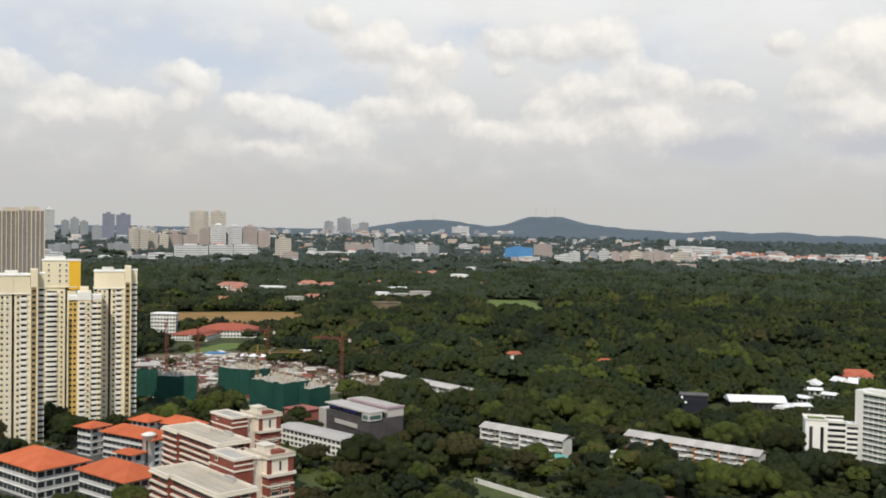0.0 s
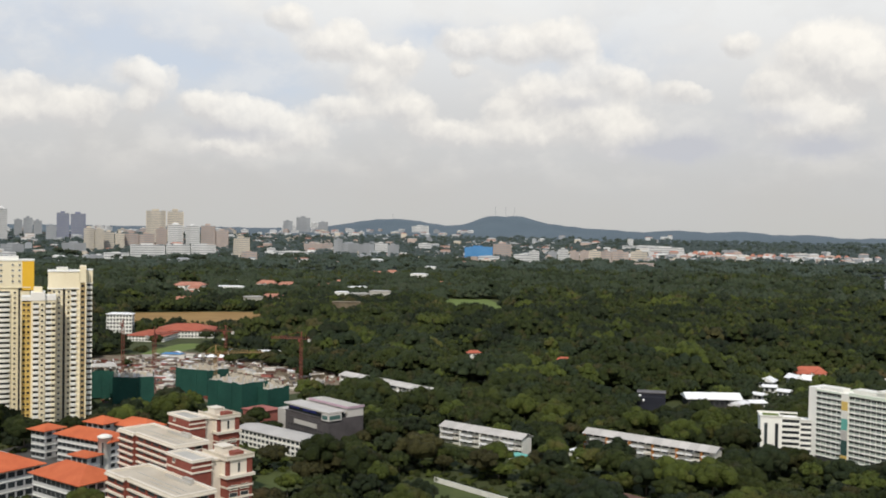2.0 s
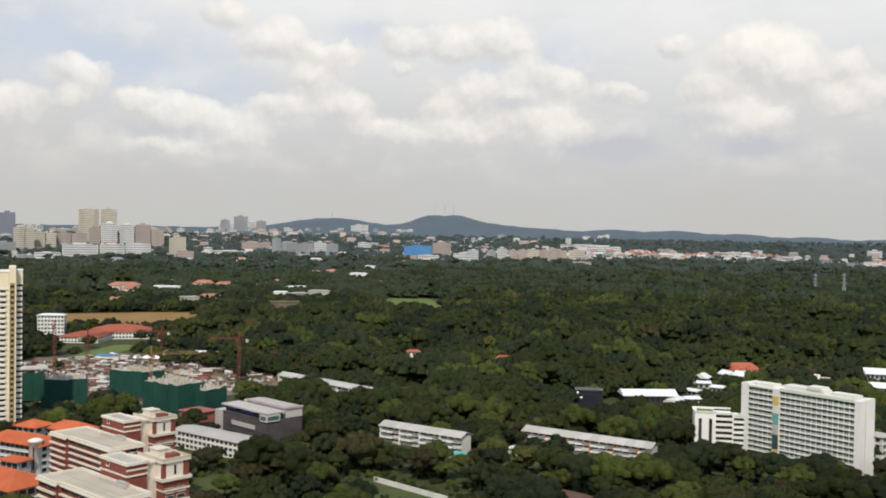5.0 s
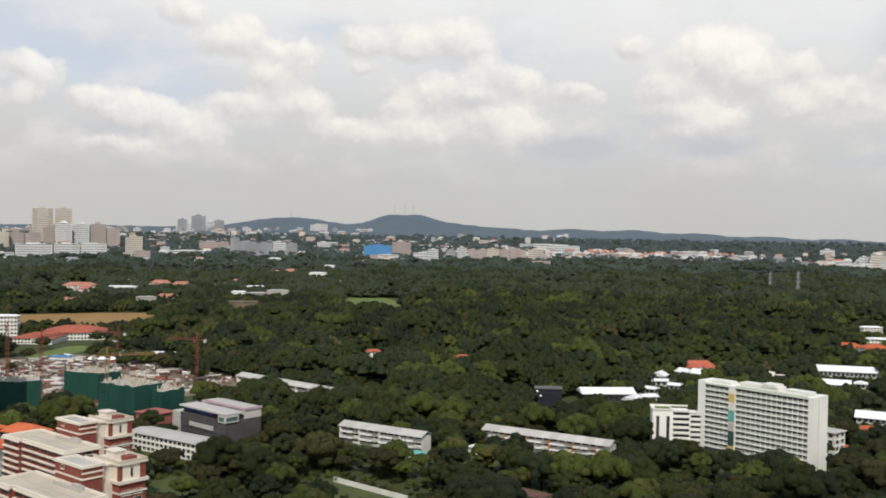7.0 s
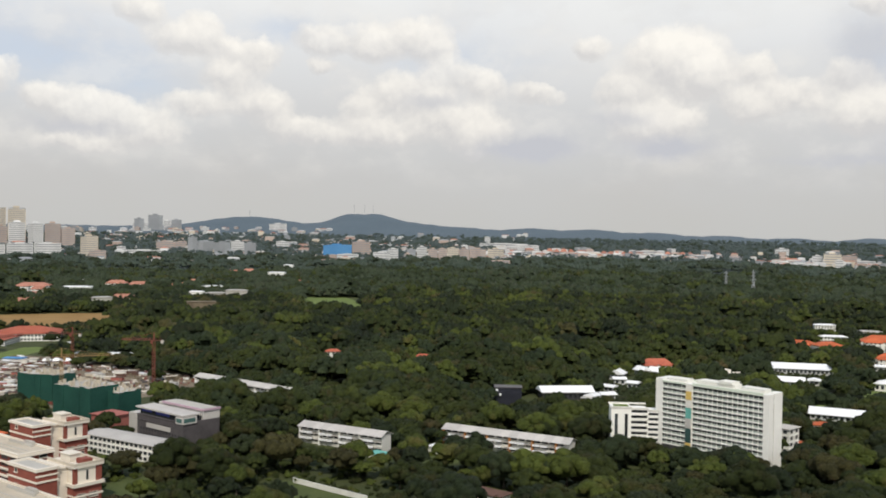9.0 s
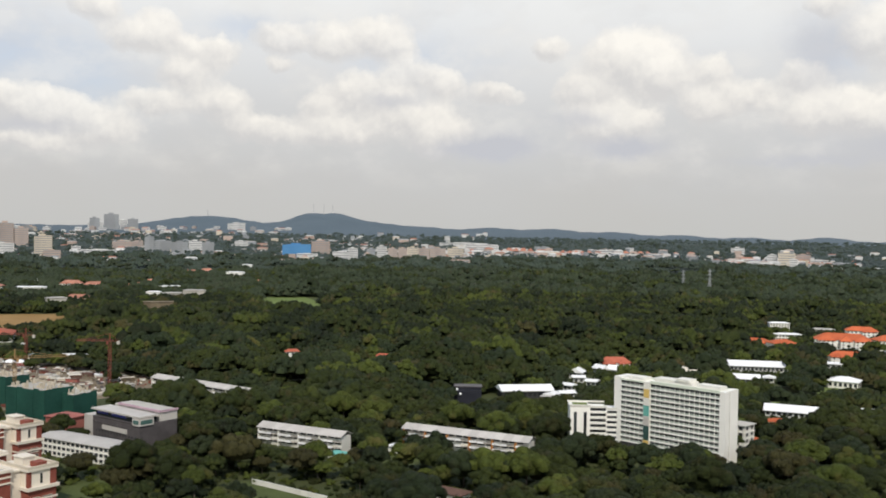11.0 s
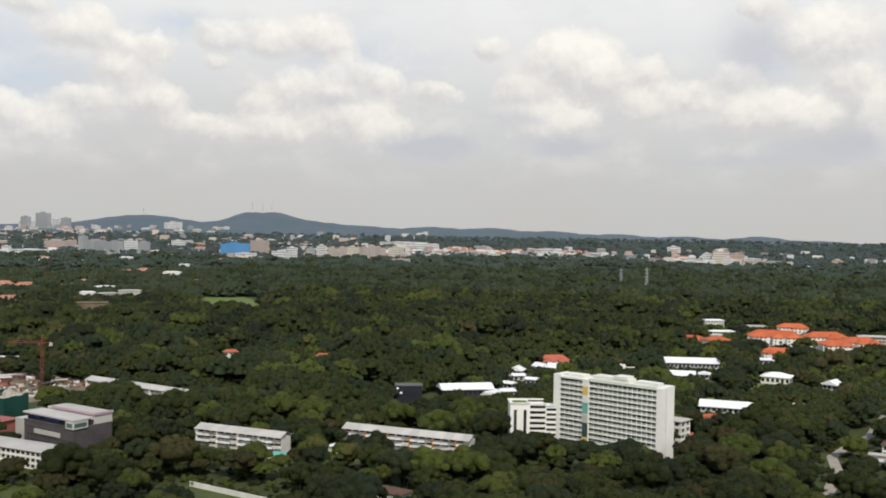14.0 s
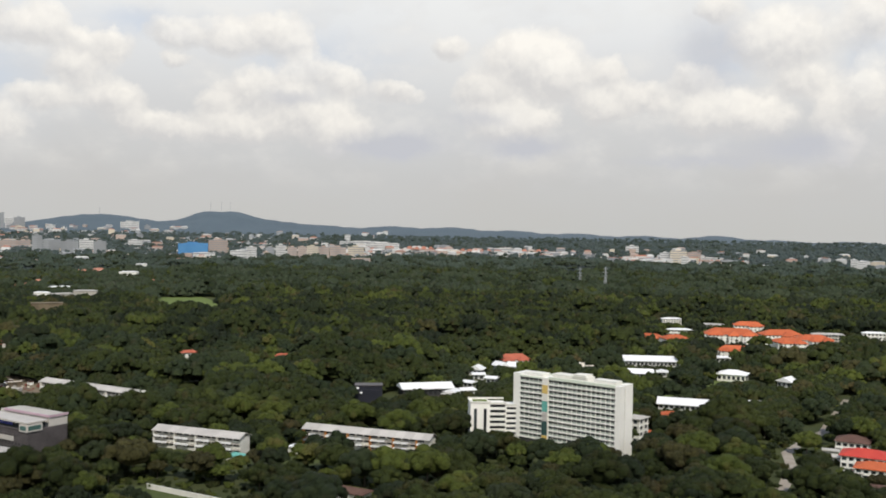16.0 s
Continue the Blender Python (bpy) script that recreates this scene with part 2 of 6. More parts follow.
WHITE = surface("white_paint", (.74, .74, .70), (.84, .84, .80), 0.08, 0.7, fine=0.9, random=0.06)
OFFWHITE = surface("weathered_white", (.60, .60, .55), (.76, .75, .70), 0.1, 0.8, fine=1.0, random=0.08)
BUFF = surface("buff_paint", (.64, .58, .49), (.74, .69, .60), 0.1, 0.8, fine=1.0, random=0.06)
CONCRETE = surface("concrete", (.36, .35, .32), (.50, .48, .44), 0.1, 0.9, bump=0.02, fine=1.2, random=0.1)
ROOF_CREAM = surface("roof_slab", (.42, .375, .295), (.56, .50, .41), 0.12, 0.9, bump=0.03, fine=0.9)
BRICK = surface("red_brick", (.19, .052, .038), (.25, .076, .054), 0.3, 0.85, bump=0.02, fine=3.0)
# orange tiles dulled for distant roofs: haze put into the colour
TILE_FAR = surface("hazed_roof_tiles", (.36, .16, .11), (.45, .22, .16), 0.1, 0.8, random=0.15)
TILE = surface("orange_roof_tiles", (.42, .095, .038), (.55, .145, .058), 0.15, 0.8, bump=0.06, fine=1.3, random=0.14)
TILE_MUTED = surface("weathered_roof_tiles", (.33, .085, .05), (.43, .13, .08), 0.15, 0.8, random=0.15)
TILE_RED = surface("red_roof_tiles", (.46, .045, .035), (.56, .075, .05), 0.15, 0.7, bump=0.05, fine=1.3)
TILE_BROWN = surface("brown_roof_tiles", (.085, .048, .038), (.14, .080, .062), 0.2, 0.85, bump=0.05, fine=1.3)
METAL_ROOF = surface("grey_metal_roof", (.40, .385, .36), (.55, .53, .50), 0.09, 0.55, fine=0.8, random=0.1)
METAL_WHITE = surface("white_metal_roof", (.78, .79, .80), (.86, .87, .88), 0.08, 0.5, random=0.06)
GLASS = surface("dark_window_glass", (.016, .020, .023), (.040, .048, .052), 0.2, 0.32, fine=0.6, random=0.5, spec=0.22)
GLASS_GREEN = surface("green_tinted_glass", (.035, .075, .07), (.07, .13, .12), 0.15, 0.15, fine=0.8, random=0.5, spec=0.5)
# dark colour of joints, and shade painted into recesses and open storeys
SHADOW_GAP = surface("joint_and_recess_shade", (.03, .032, .034), (.06, .06, .06), 0.3, 0.8)
NETTING = surface("green_netting", (.008, .048, .038), (.016, .080, .060), 0.08, 0.8, bump=0.15, fine=0.5)
STEEL_RED = surface("rust_red_steel", (.15, .045, .032), (.22, .07, .05), 0.3, 0.6)
STEEL_YELLOW = surface("ochre_steel", (.24, .15, .06), (.33, .21, .10), 0.3, 0.6)
STEEL = surface("galvanised_steel", (.42, .44, .45), (.55, .57, .58), 0.3, 0.5, 0.4)
CLADDING = surface("dark_grey_cladding", (.065, .060, .062), (.11, .10, .105), 0.15, 0.45, fine=0.7)
BLUE_SHEET = surface("blue_sheeting", (.06, .20, .42), (.09, .26, .50), 0.02, 0.6, fine=0.1)
TEAL = surface("teal_sheet_roof", (.10, .34, .30), (.16, .44, .38), 0.1, 0.55)
MAUVE = surface("mauve_panel", (.42, .30, .36), (.50, .37, .43), 0.1, 0.6)
# far buildings: distance haze is mixed into wall and window colours
FAR_CREAM = surface("far_cream_blocks", (.52, .46, .37), (.61, .55, .45), 0.01, 0.9, fine=0.05, random=0.12)
FAR_WHITE = surface("far_white_blocks", (.54, .55, .55), (.64, .645, .64), 0.01, 0.9, fine=0.05, random=0.1)
FAR_PINK = surface("far_pink_blocks", (.38, .30, .26), (.47, .38, .33), 0.01, 0.9, fine=0.05, random=0.12)
FAR_GREY = surface("far_grey_blocks", (.24, .26, .28), (.33, .35, .37), 0.01, 0.9, fine=0.05, random=0.15)
FAR_BLUE = surface("far_slate_blue_blocks", (.16, .18, .26), (.20, .22, .31), 0.01, 0.8, fine=0.05)
FAR_GLASS = surface("far_window_bands", (.22, .235, .25), (.28, .295, .31), 0.02, 0.5, fine=0.1)

# ------------------------------------------------------------------ helpers


def thing(name, x, y, z=0.0, turn=0.0, label="", category="", group=""):
    ob = new(name)
    ob.matrix_world = pose(x, y, z, 0, 0, turn)
    return tagged(ob, label, category, group)


def mesh_of(bm, name, *materials):
    me = bpy.data.meshes.new(name)
    bm.normal_update()
    bm.to_mesh(me)
    bm.free()
    for m in materials:
        me.materials.append(m)
    return me


def part(name, bm, material, parent, label=""):
    materials = material if isinstance(material, (tuple, list)) else (material,)
    ob = new(name, mesh_of(bm, name, *materials))
    ob.parent = parent
    return tagged(ob, label)


def piece(name, me, parent, m, kind=""):
    ob = new(name, me)
    ob.parent = parent
    ob.matrix_basis = m
    return tagged(ob, kind=kind)


def box(bm, x0, y0, z0, x1, y1, z1, mi=0):
    vs = [bm.verts.new(c) for c in ((x0, y0, z0), (x1, y0, z0), (x1, y1, z0), (x0, y1, z0), (x0, y0, z1), (x1, y0, z1), (x1, y1, z1), (x0, y1, z1))]
    for q in ((0, 3, 2, 1), (4, 5, 6, 7), (0, 1, 5, 4), (1, 2, 6, 5), (2, 3, 7, 6), (3, 0, 4, 7)):
        bm.faces.new([vs[i] for i in q]).material_index = mi
    return bm


def boxes(*rows):
    bm = bmesh.new()
    for r in rows:
        box(bm, *r)
    return bm


def beam(bm, a, b, r):
    """A square bar from a to b."""
    a, b = Vector(a), Vector(b)
    d = (b - a).normalized()
    s = d.cross(Vector((0.31, 0.77, 0.55))).normalized() * r
    u = d.cross(s).normalized() * r
    lo = [bm.verts.new(a + i * s + j * u) for i, j in ((-1, -1), (1, -1), (1, 1), (-1, 1))]
    hi = [bm.verts.new(b + i * s + j * u) for i, j in ((-1, -1), (1, -1), (1, 1), (-1, 1))]
    for i in range(4):
        bm.faces.new((lo[i], lo[(i + 1) % 4], hi[(i + 1) % 4], hi[i]))
    bm.faces.new(lo[::-1])
    bm.faces.new(hi)


def hip_roof(bm, x0, y0, x1, y1, z, rise, over=0.8, thick=0.35, gable=False):
    """A hipped (or gabled) roof with eaves of some thickness over a rectangle."""
    x0, y0, x1, y1 = x0 - over, y0 - over, x1 + over, y1 + over
    w, d = x1 - x0, y1 - y0
    if w >= d:
        i = 0.0 if gable else d / 2 * 0.98
        ridge = ((x0 + i, (y0 + y1) / 2), (x1 - i, (y0 + y1) / 2))
    else:
        i = 0.0 if gable else w / 2 * 0.98
        ridge = (((x0 + x1) / 2, y0 + i), ((x0 + x1) / 2, y1 - i))
    lo = [bm.verts.new((x, y, z)) for x, y in ((x0, y0), (x1, y0), (x1, y1), (x0, y1))]
    up = [bm.verts.new((x, y, z + thick)) for x, y in ((x0, y0), (x1, y0), (x1, y1), (x0, y1))]
    r = [bm.verts.new((x, y, z + thick + rise)) for x, y in ridge]
    bm.faces.new(lo[::-1])
    for k in range(4):
        bm.faces.new((lo[k], lo[(k + 1) % 4], up[(k + 1) % 4], up[k]))
    if w >= d:
        quads = ((up[0], up[1], r[1], r[0]), (up[1], up[2], r[1]), (up[2], up[3], r[0], r[1]), (up[3], up[0], r[0]))
    else:
        quads = ((up[0], up[1], r[0]), (up[1], up[2], r[1], r[0]), (up[2], up[3], r[1]), (up[3], up[0], r[0], r[1]))
    for q in quads:
        bm.faces.new(q)
    return bm


# ------------------------------------------------------------------ ground


def rim_angle(a):
    """Elevation in degrees of the far skyline of hills, seen from above the start, against the azimuth a."""
    g = lambda c, w: math.exp(-((a - c) / w) ** 2)
    e = -0.12 + 0.64 * g(-0.6, 3.2) + min(0.84, 1.06 * g(5.9, 2.0)) + 0.30 * g(9.3, 2.2) + 0.16 * g(17, 6)
    return e - 0.32 * max(0.0, min(1.0, (a - 20) / 18)) + 0.16 * g(34.9, 1.6) + 0.05 * math.sin(a * 1.7) * (0.2 + 0.8 * (a > 11)) + 0.02 * math.sin(a * 7.1)


FLAT, RIM = 2500.0, 4850.0


def ground_z(x, y):
    d = math.hypot(x, y)
    if d <= FLAT:
        return 0.0
    a = math.degrees(math.atan2(x, y))
    top = EYE_HEIGHT + math.tan(radians(rim_angle(a))) * RIM
    base = 86.0 * min(1.0, ((d - FLAT) / (4300 - FLAT))) ** 1.35
    s = max(0.0, min(1.0, (d - 4150) / (RIM - 4150)))
    s = s * s * (3 - 2 * s)
    return base + (top - base) * s


def build_ground():
    bm = bmesh.new()
    radii = [0, 150, 300, 450, 700, 1000, 1400, 1800, 2200, 2500] + [2600 + 100 * i for i in range(23)]
    n = 720
    rings = []
    for r in radii[1:]:
        ring = []
        for k in range(n):
            a = 2 * math.pi * k / n
            x, y = r * math.sin(a), r * math.cos(a)
            ring.append(bm.verts.new((x, y, ground_z(x, y))))
        rings.append(ring)
    c = bm.verts.new((0, 0, 0))
    for k in range(n):
        bm.faces.new((c, rings[0][(k + 1) % n], rings[0][k]))
    for i, (p, q) in enumerate(zip(rings, rings[1:])):
        for k in range(n):
            f = bm.faces.new((p[k], p[(k + 1) % n], q[(k + 1) % n], q[k]))
            f.smooth = True
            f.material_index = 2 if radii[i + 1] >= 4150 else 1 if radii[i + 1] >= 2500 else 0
    ob = new("ground", mesh_of(bm, "ground", GROUND, HAZY_PLAIN, HAZY_HILLS))
    tagged(ob, "green ground rolling out to far wooded hills", "ground", kind="structure")


build_ground()

# places kept free of all growth, and places where only low shrubs grow: centre, half sizes, turn in degrees
OPEN, LOW = [], []


def keep_open(x, y, hw, hd, turn=0.0):
    OPEN.append((x, y, hw, hd, math.cos(radians(turn)), math.sin(radians(turn))))


def keep_low(x, y, hw, reach, back=0.0):
    """Low growth only, over a strip from the place towards the viewpoint."""
    a = math.atan2(x, y)
    d = (reach - back) / 2
    LOW.append((x - d * math.sin(a), y - d * math.cos(a), hw, (reach + back) / 2, math.cos(-a), math.sin(-a)))


def inside(rows, x, y, margin):
    for cx, cy, hw, hd, c, s in rows:
        dx, dy = x - cx, y - cy
        if abs(dx) + abs(dy) > 2 * (hw + hd + margin):
            continue
        u, v = dx * c + dy * s, -dx * s + dy * c
        if abs(u) < hw + margin and abs(v) < hd + margin:
            return True
    return False


def is_open(x, y, margin=0.0):
    return inside(OPEN, x, y, margin) or inside(LOW, x, y, margin)


def patch(name, x, y, hw, hd, turn, material, label, z=0.06, wob=0.12):
    """A flat, uneven-edged piece of ground laid over the ground."""
    rng = random.Random(int(abs(x) * 7 + abs(y)))
    bm = bmesh.new()
    pts = []
    for k in range(40):
        a = 2 * math.pi * k / 40
        c, s = math.cos(a), math.sin(a)
        q = 1 / max(abs(c), abs(s)) ** 0.75 * (1 - wob * rng.random())
        pts.append((hw * c * q, hd * s * q))
    lo = [bm.verts.new((u, v, -0.3)) for u, v in pts]
    hi = [bm.verts.new((u, v, z)) for u, v in pts]
    for k in range(40):
        bm.faces.new((lo[k], lo[(k + 1) % 40], hi[(k + 1) % 40], hi[k]))
    bm.faces.new(hi)
    ob = new(name, mesh_of(bm, name, material))
    ob.matrix_world = pose(x, y, 0, 0, 0, turn)
    return tagged(ob, label, "ground", kind="structure")


# ------------------------------------------------------------------ cream apartment towers


def balcony_mesh(w, rail=WHITE, bow=0.0):
    """Parapet, floor slab and a dark box above for the opening's shade; bow: how far the front swells out."""
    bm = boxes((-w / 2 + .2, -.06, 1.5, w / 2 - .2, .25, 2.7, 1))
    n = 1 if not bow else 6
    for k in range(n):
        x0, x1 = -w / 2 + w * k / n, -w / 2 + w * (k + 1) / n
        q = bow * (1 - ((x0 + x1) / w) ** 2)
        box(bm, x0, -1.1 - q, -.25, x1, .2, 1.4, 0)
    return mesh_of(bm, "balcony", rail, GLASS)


def window_mesh(w, h, frame_mat=WHITE, glass=GLASS, sill=True, z=1.0):
    """Window with a thin frame round dark glass, and a sill."""
    bm = boxes((-w / 2, -.07, z, w / 2, .2, z + h, 1))
    for r in ((-w / 2 - .12, -.12, z - .1, -w / 2, .2, z + h + .1), (w / 2, -.12, z - .1, w / 2 + .12, .2, z + h + .1), (-w / 2, -.12, z + h, w / 2, .2, z + h + .12)):
        box(bm, *r, 0)
    if sill:
        box(bm, -w / 2 - .25, -.45, z - .28, w / 2 + .25, .2, z - .04, 0)
    return mesh_of(bm, "window", frame_mat, glass)


def stack(parent, name, me, x, y, z0, n, fh, turn=0.0):
    for i in range(n):
        piece(name, me, parent, pose(x, y, z0 + i * fh, 0, 0, turn))


FH = 3.38
W_SMALL, W_TALL = window_mesh(1.2, 1.1), window_mesh(1.3, 1.3, CREAM)
W_OCHRE, W_YELLOW = window_mesh(1.9, 1.7, CREAM_DEEP), window_mesh(1.5, 1.4, OCHRE_YELLOW)
BAL_36, BAL_24, BAL_BOW = balcony_mesh(3.4), balcony_mesh(2.2, CREAM), balcony_mesh(7.0, WHITE, 1.2)


LEDGE = mesh_of(boxes((-8.2, -.35, -.15, -1.7, .1, .12), (-.1, -.35, -.15, 8.3, .1, .12)), "ledge", WHITE)


def wing_tower(x, y, turn, label):
    """Slab tower with a plain tall crown, a pier that stands higher, and stacks of balconies."""
    t = thing("apartment_tower", x, y, 0, turn, label, "tower block", "cream apartment towers")
    part("wall", boxes((-14, 3, 0, -11.7, 22, 88), (-11.7, 0, 0, -5.0, 22, 88), (-5.0, 1.8, 0, -3.6, 22, 88), (-3.6, 0, 0, 5.0, 22, 88)), CREAM, t)
    part("recess", boxes((-5.0, 1.7, 0, -3.6, 1.79, 88)), SHADOW_GAP, t, "dark sheet for the shade in a vertical wall slot")
    part("side_wing", boxes((9.0, 5, 0, 12.6, 20, 91)), CREAM, t)
    part("pier", boxes((5.0, -.9, 92, 8.9, 20, 102.2), (4.6, -1.0, 0, 5.4, 20, 92), (8.3, -1.0, 0, 9.0, 20, 92)), CREAM, t, "tall cream pier rising above the roof")
    part("inset_wall", boxes((5.4, -.3, 0, 8.3, 20, 92)), CREAM_DEEP, t, "ochre inset wall with the pier's shading in its colour")
    crown = part("crown", boxes((-13.8, -.5, 88.6, -4.2, 22.3, 98.8), (-4.0, -.5, 88.6, 4.8, 22.3, 98.8), (-4.2, -.2, 88.6, -4.0, 22, 98.6), (9.1, 4.5, 91.6, 12.8, 20.3, 99.4)), CREAM, t)
    part("cornice", boxes((-14.2, -.9, 88, 4.9, 22.5, 88.6), (-14.2, -.9, 98.8, 4.9, 22.5, 99.4), (9.0, 4.2, 91, 13.0, 20.5, 91.6), (9.0, 4.2, 99.4, 13.0, 20.5, 99.9)), WHITE, crown, "white string course")
    part("roof_tank", boxes((-9, 6, 99.4, -2, 14, 101.4)), OFFWHITE, t)
    stack(t, "ledge", LEDGE, -3.4, 0, .1, 26, FH)
    stack(t, "window", W_SMALL, -7.3, 0, .1, 26, FH)
    stack(t, "window", W_TALL, -1.6, 0, .1, 26, FH)
    stack(t, "window", W_TALL, -10.2, 0, .1, 26, FH)
    stack(t, "window", W_OCHRE, 6.85, -.3, .1, 27, FH)
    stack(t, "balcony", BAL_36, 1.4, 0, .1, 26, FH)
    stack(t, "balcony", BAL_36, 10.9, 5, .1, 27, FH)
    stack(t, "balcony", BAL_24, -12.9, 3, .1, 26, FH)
    keep_open(x, y, 15, 15, turn)
    return t


wing_tower(-209.6, 627.6, 18.5, "cream high-rise apartment tower with stacked white balconies")
wing_tower(-244.4, 566.0, 23.4, "cream high-rise apartment tower beside the school roofs")


def yellow_tower(x, y, turn):
    t = thing("apartment_tower", x, y, 0, turn, "lower cream apartment tower with a yellow window stripe", "tower block", "cream apartment towers")
    part("wall", boxes((-4.4, 0, 0, 3.3, 18, 82), (3.3, 1.6, 0, 9.6, 16, 82)), CREAM, t)
    part("stripe", boxes((-9.6, 1, 0, -4.4, 16, 81)), OCHRE_YELLOW, t, "yellow painted wall stripe")
    part("crown", boxes((-9.9, .5, 82, -4.4, 16, 84.5), (-4.7, -.4, 82, 3.6, 18, 87), (3.6, 1.2, 82, 9.9, 16, 85)), WHITE, t)
    part("roof_room", boxes((-3, 4, 87, 2, 12, 90)), CREAM, t)
    stack(t, "window", W_YELLOW, -8.3, 1, .1, 24, FH)
    stack(t, "window", W_YELLOW, -5.9, 1, .1, 24, FH)
    stack(t, "balcony", BAL_36, -1.6, 0, .1, 24, FH)
    stack(t, "window", W_TALL, 1.9, 0, .1, 24, FH)
    stack(t, "balcony", BAL_36, 5.6, 1.6, .1, 24, FH)
    stack(t, "balcony", BAL_24, 8.4, 1.6, .1, 24, FH)
    keep_open(x, y, 11, 15, turn)


yellow_tower(-221.8, 605.6, 20.1)


def bowed_tower(x, y, turn):
    t = thing("apartment_tower", x, y, 0, turn, "cream apartment tower with curved balconies and a yellow top panel", "tower block", "cream apartment towers")
    part("wall", boxes((-9.3, 1, 0, -7, 20, 86), (-7, 0, 0, 5, 20, 86), (6.2, 0, 0, 12, 20, 84)), CREAM, t)
    part("recess", boxes((5, 1.5, 0, 6.2, 18, 86)), SHADOW_GAP, t, "dark sheet for the shade in a vertical wall slot")
    part("crown", boxes((-9.6, -.4, 86, 7.3, 20.4, 104), (-9.9, -.7, 86, 12.4, -.4, 86.8)), CREAM, t)
    part("roof_slab", boxes((-10, -.8, 104, 14.9, 20.8, 104.8), (-8, 3, 104.8, 5, 12, 107)), WHITE, t)
    part("top_panel", boxes((7.3, -.6, 84.5, 14.6, 20.2, 104)), YELLOW, t, "bright yellow panel at the top")
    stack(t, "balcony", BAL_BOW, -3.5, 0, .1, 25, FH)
    stack(t, "window", W_TALL, 2.8, 0, .1, 25, FH)
    stack(t, "window", W_TALL, -8.2, 1, .1, 25, FH)
    stack(t, "window", W_SMALL, 9.0, 0, .1, 24, FH)
    stack(t, "window", W_SMALL, -5.5, -.4, 89, 4, 3.6)
    stack(t, "window", W_SMALL, 1.5, -.4, 89, 4, 3.6)
    stack(t, "window", W_SMALL, 5.6, -.4, 89, 4, 3.6)
    keep_open(x, y, 15, 15, turn)


bowed_tower(-259.7, 657.9, 21.5)

# ------------------------------------------------------------------ brick flats


def brick_block(x, y, turn):
    """Long slab of brick flats with a brick stair tower and a white-faced end tower behind it."""
    t = thing("brick_flats", x, y, 0, turn, "red brick block of flats with white bands and flat cream roofs", "flats", "brick flats")
    part("slab_wall", boxes((0, 0, 0, 49, 15.4, 35.2), (0, -1.6, 0, 14, 0, 35.2)), BRICK, t)
    slab_roof = part("slab_roof", boxes((.6, -1.0, 35.2, 13.5, 14.8, 35.5), (13.5, .6, 35.2, 48.4, 14.8, 35.5)), ROOF_CREAM, t, "flat cream roof with grey weather stains")
    lip = bmesh.new()
    for r in ((-.5, -2.1, 14.5, -1.0), (-.5, 14.8, 49.5, 15.9), (-.5, -1.0, .6, 14.8), (48.4, -.5, 49.5, 14.8), (14.5, -.5, 48.4, .6), (13.6, -1.0, 14.5, .6)):
        box(lip, r[0], r[1], 35.1, r[2], r[3], 36.2)
    for r in ((-.9, -2.5, 14.9, -2.1), (14.9, -.9, 49.9, -.5), (49.5, -.5, 49.9, 15.9)):
        box(lip, r[0], r[1], 34.7, r[2], r[3], 35.3)
    part("parapet", lip, BUFF, t, "white roof parapet")
    part("roof_duct", boxes((20, 11.6, 35.5, 38, 12.6, 36.6), (22, 3.8, 35.5, 46, 4.2, 35.75), (8, 6.8, 35.5, 44, 7.2, 35.7), (30, 13.0, 35.5, 36, 14.6, 37.2)), CONCRETE, slab_roof)
    stair_tower = part("stair_tower", boxes((14, 15.5, 0, 33, 23.5, 42.4), (14, 23.5, 0, 30, 27, 41)), BRICK, t)
    cap = bmesh.new()
    for r in ((13.5, 15.0, 33.6, 16.2), (13.5, 23.0, 33.6, 24.1), (13.5, 16.2, 14.8, 23), (32.3, 16.2, 33.6, 23)):
        box(cap, r[0], r[1], 42.3, r[2], r[3], 43.3)
    box(cap, 32.9, 15.2, 40.3, 33.3, 23.9, 40.9)
    for z in (38.2, 31.5):
        box(cap, 13.7, 15.2, z, 33.4, 23.8, z + .6)
    part("tower_cap", cap, BUFF, stair_tower, "white parapet and string courses")
    part("tower_roof", boxes((14.8, 16.2, 42.4, 32.3, 23, 42.7)), CONCRETE, stair_tower, "grey felt roof")
    part("link", boxes((16, 24, 0, 32, 28, 41.6), (15.5, 23.9, 41.6, 32.5, 27.3, 42.3)), BUFF, t, "white linking wall between the towers")
    end_tower = part("end_tower", boxes((20, 28, 0, 36.5, 39, 35.7), (35.7, 36.6, 35.7, 36.55, 39, 41.9), (35.3, 27.9, 35.7, 36.52, 29.3, 41.9)), BRICK, t)
    part("white_top", boxes((20.3, 28.2, 35.7, 36.4, 36.6, 41.8), (20.3, 36.6, 35.7, 35.7, 38.8, 41.8)), BUFF, end_tower, "white painted top storey")
    part("end_cap", boxes((19.6, 27.4, 41.8, 37.1, 39.6, 42.7), (19.4, 27.2, 35.0, 37.5, 39.8, 36.1), (19.8, 27.7, 31.2, 37.0, 39.3, 31.8), (19.8, 27.7, 27.0, 37.0, 39.3, 27.6), (19.8, 27.7, 22.8, 37.0, 39.3, 23.4)), BUFF, end_tower, "white bands round the end tower")
    part("end_parapet", boxes((19.6, 27.4, 42.7, 37.1, 28.2, 43.5), (36.3, 28.2, 42.7, 37.1, 39.6, 43.5), (19.6, 38.8, 42.7, 36.3, 39.6, 43.5)), ROOF_CREAM, t)
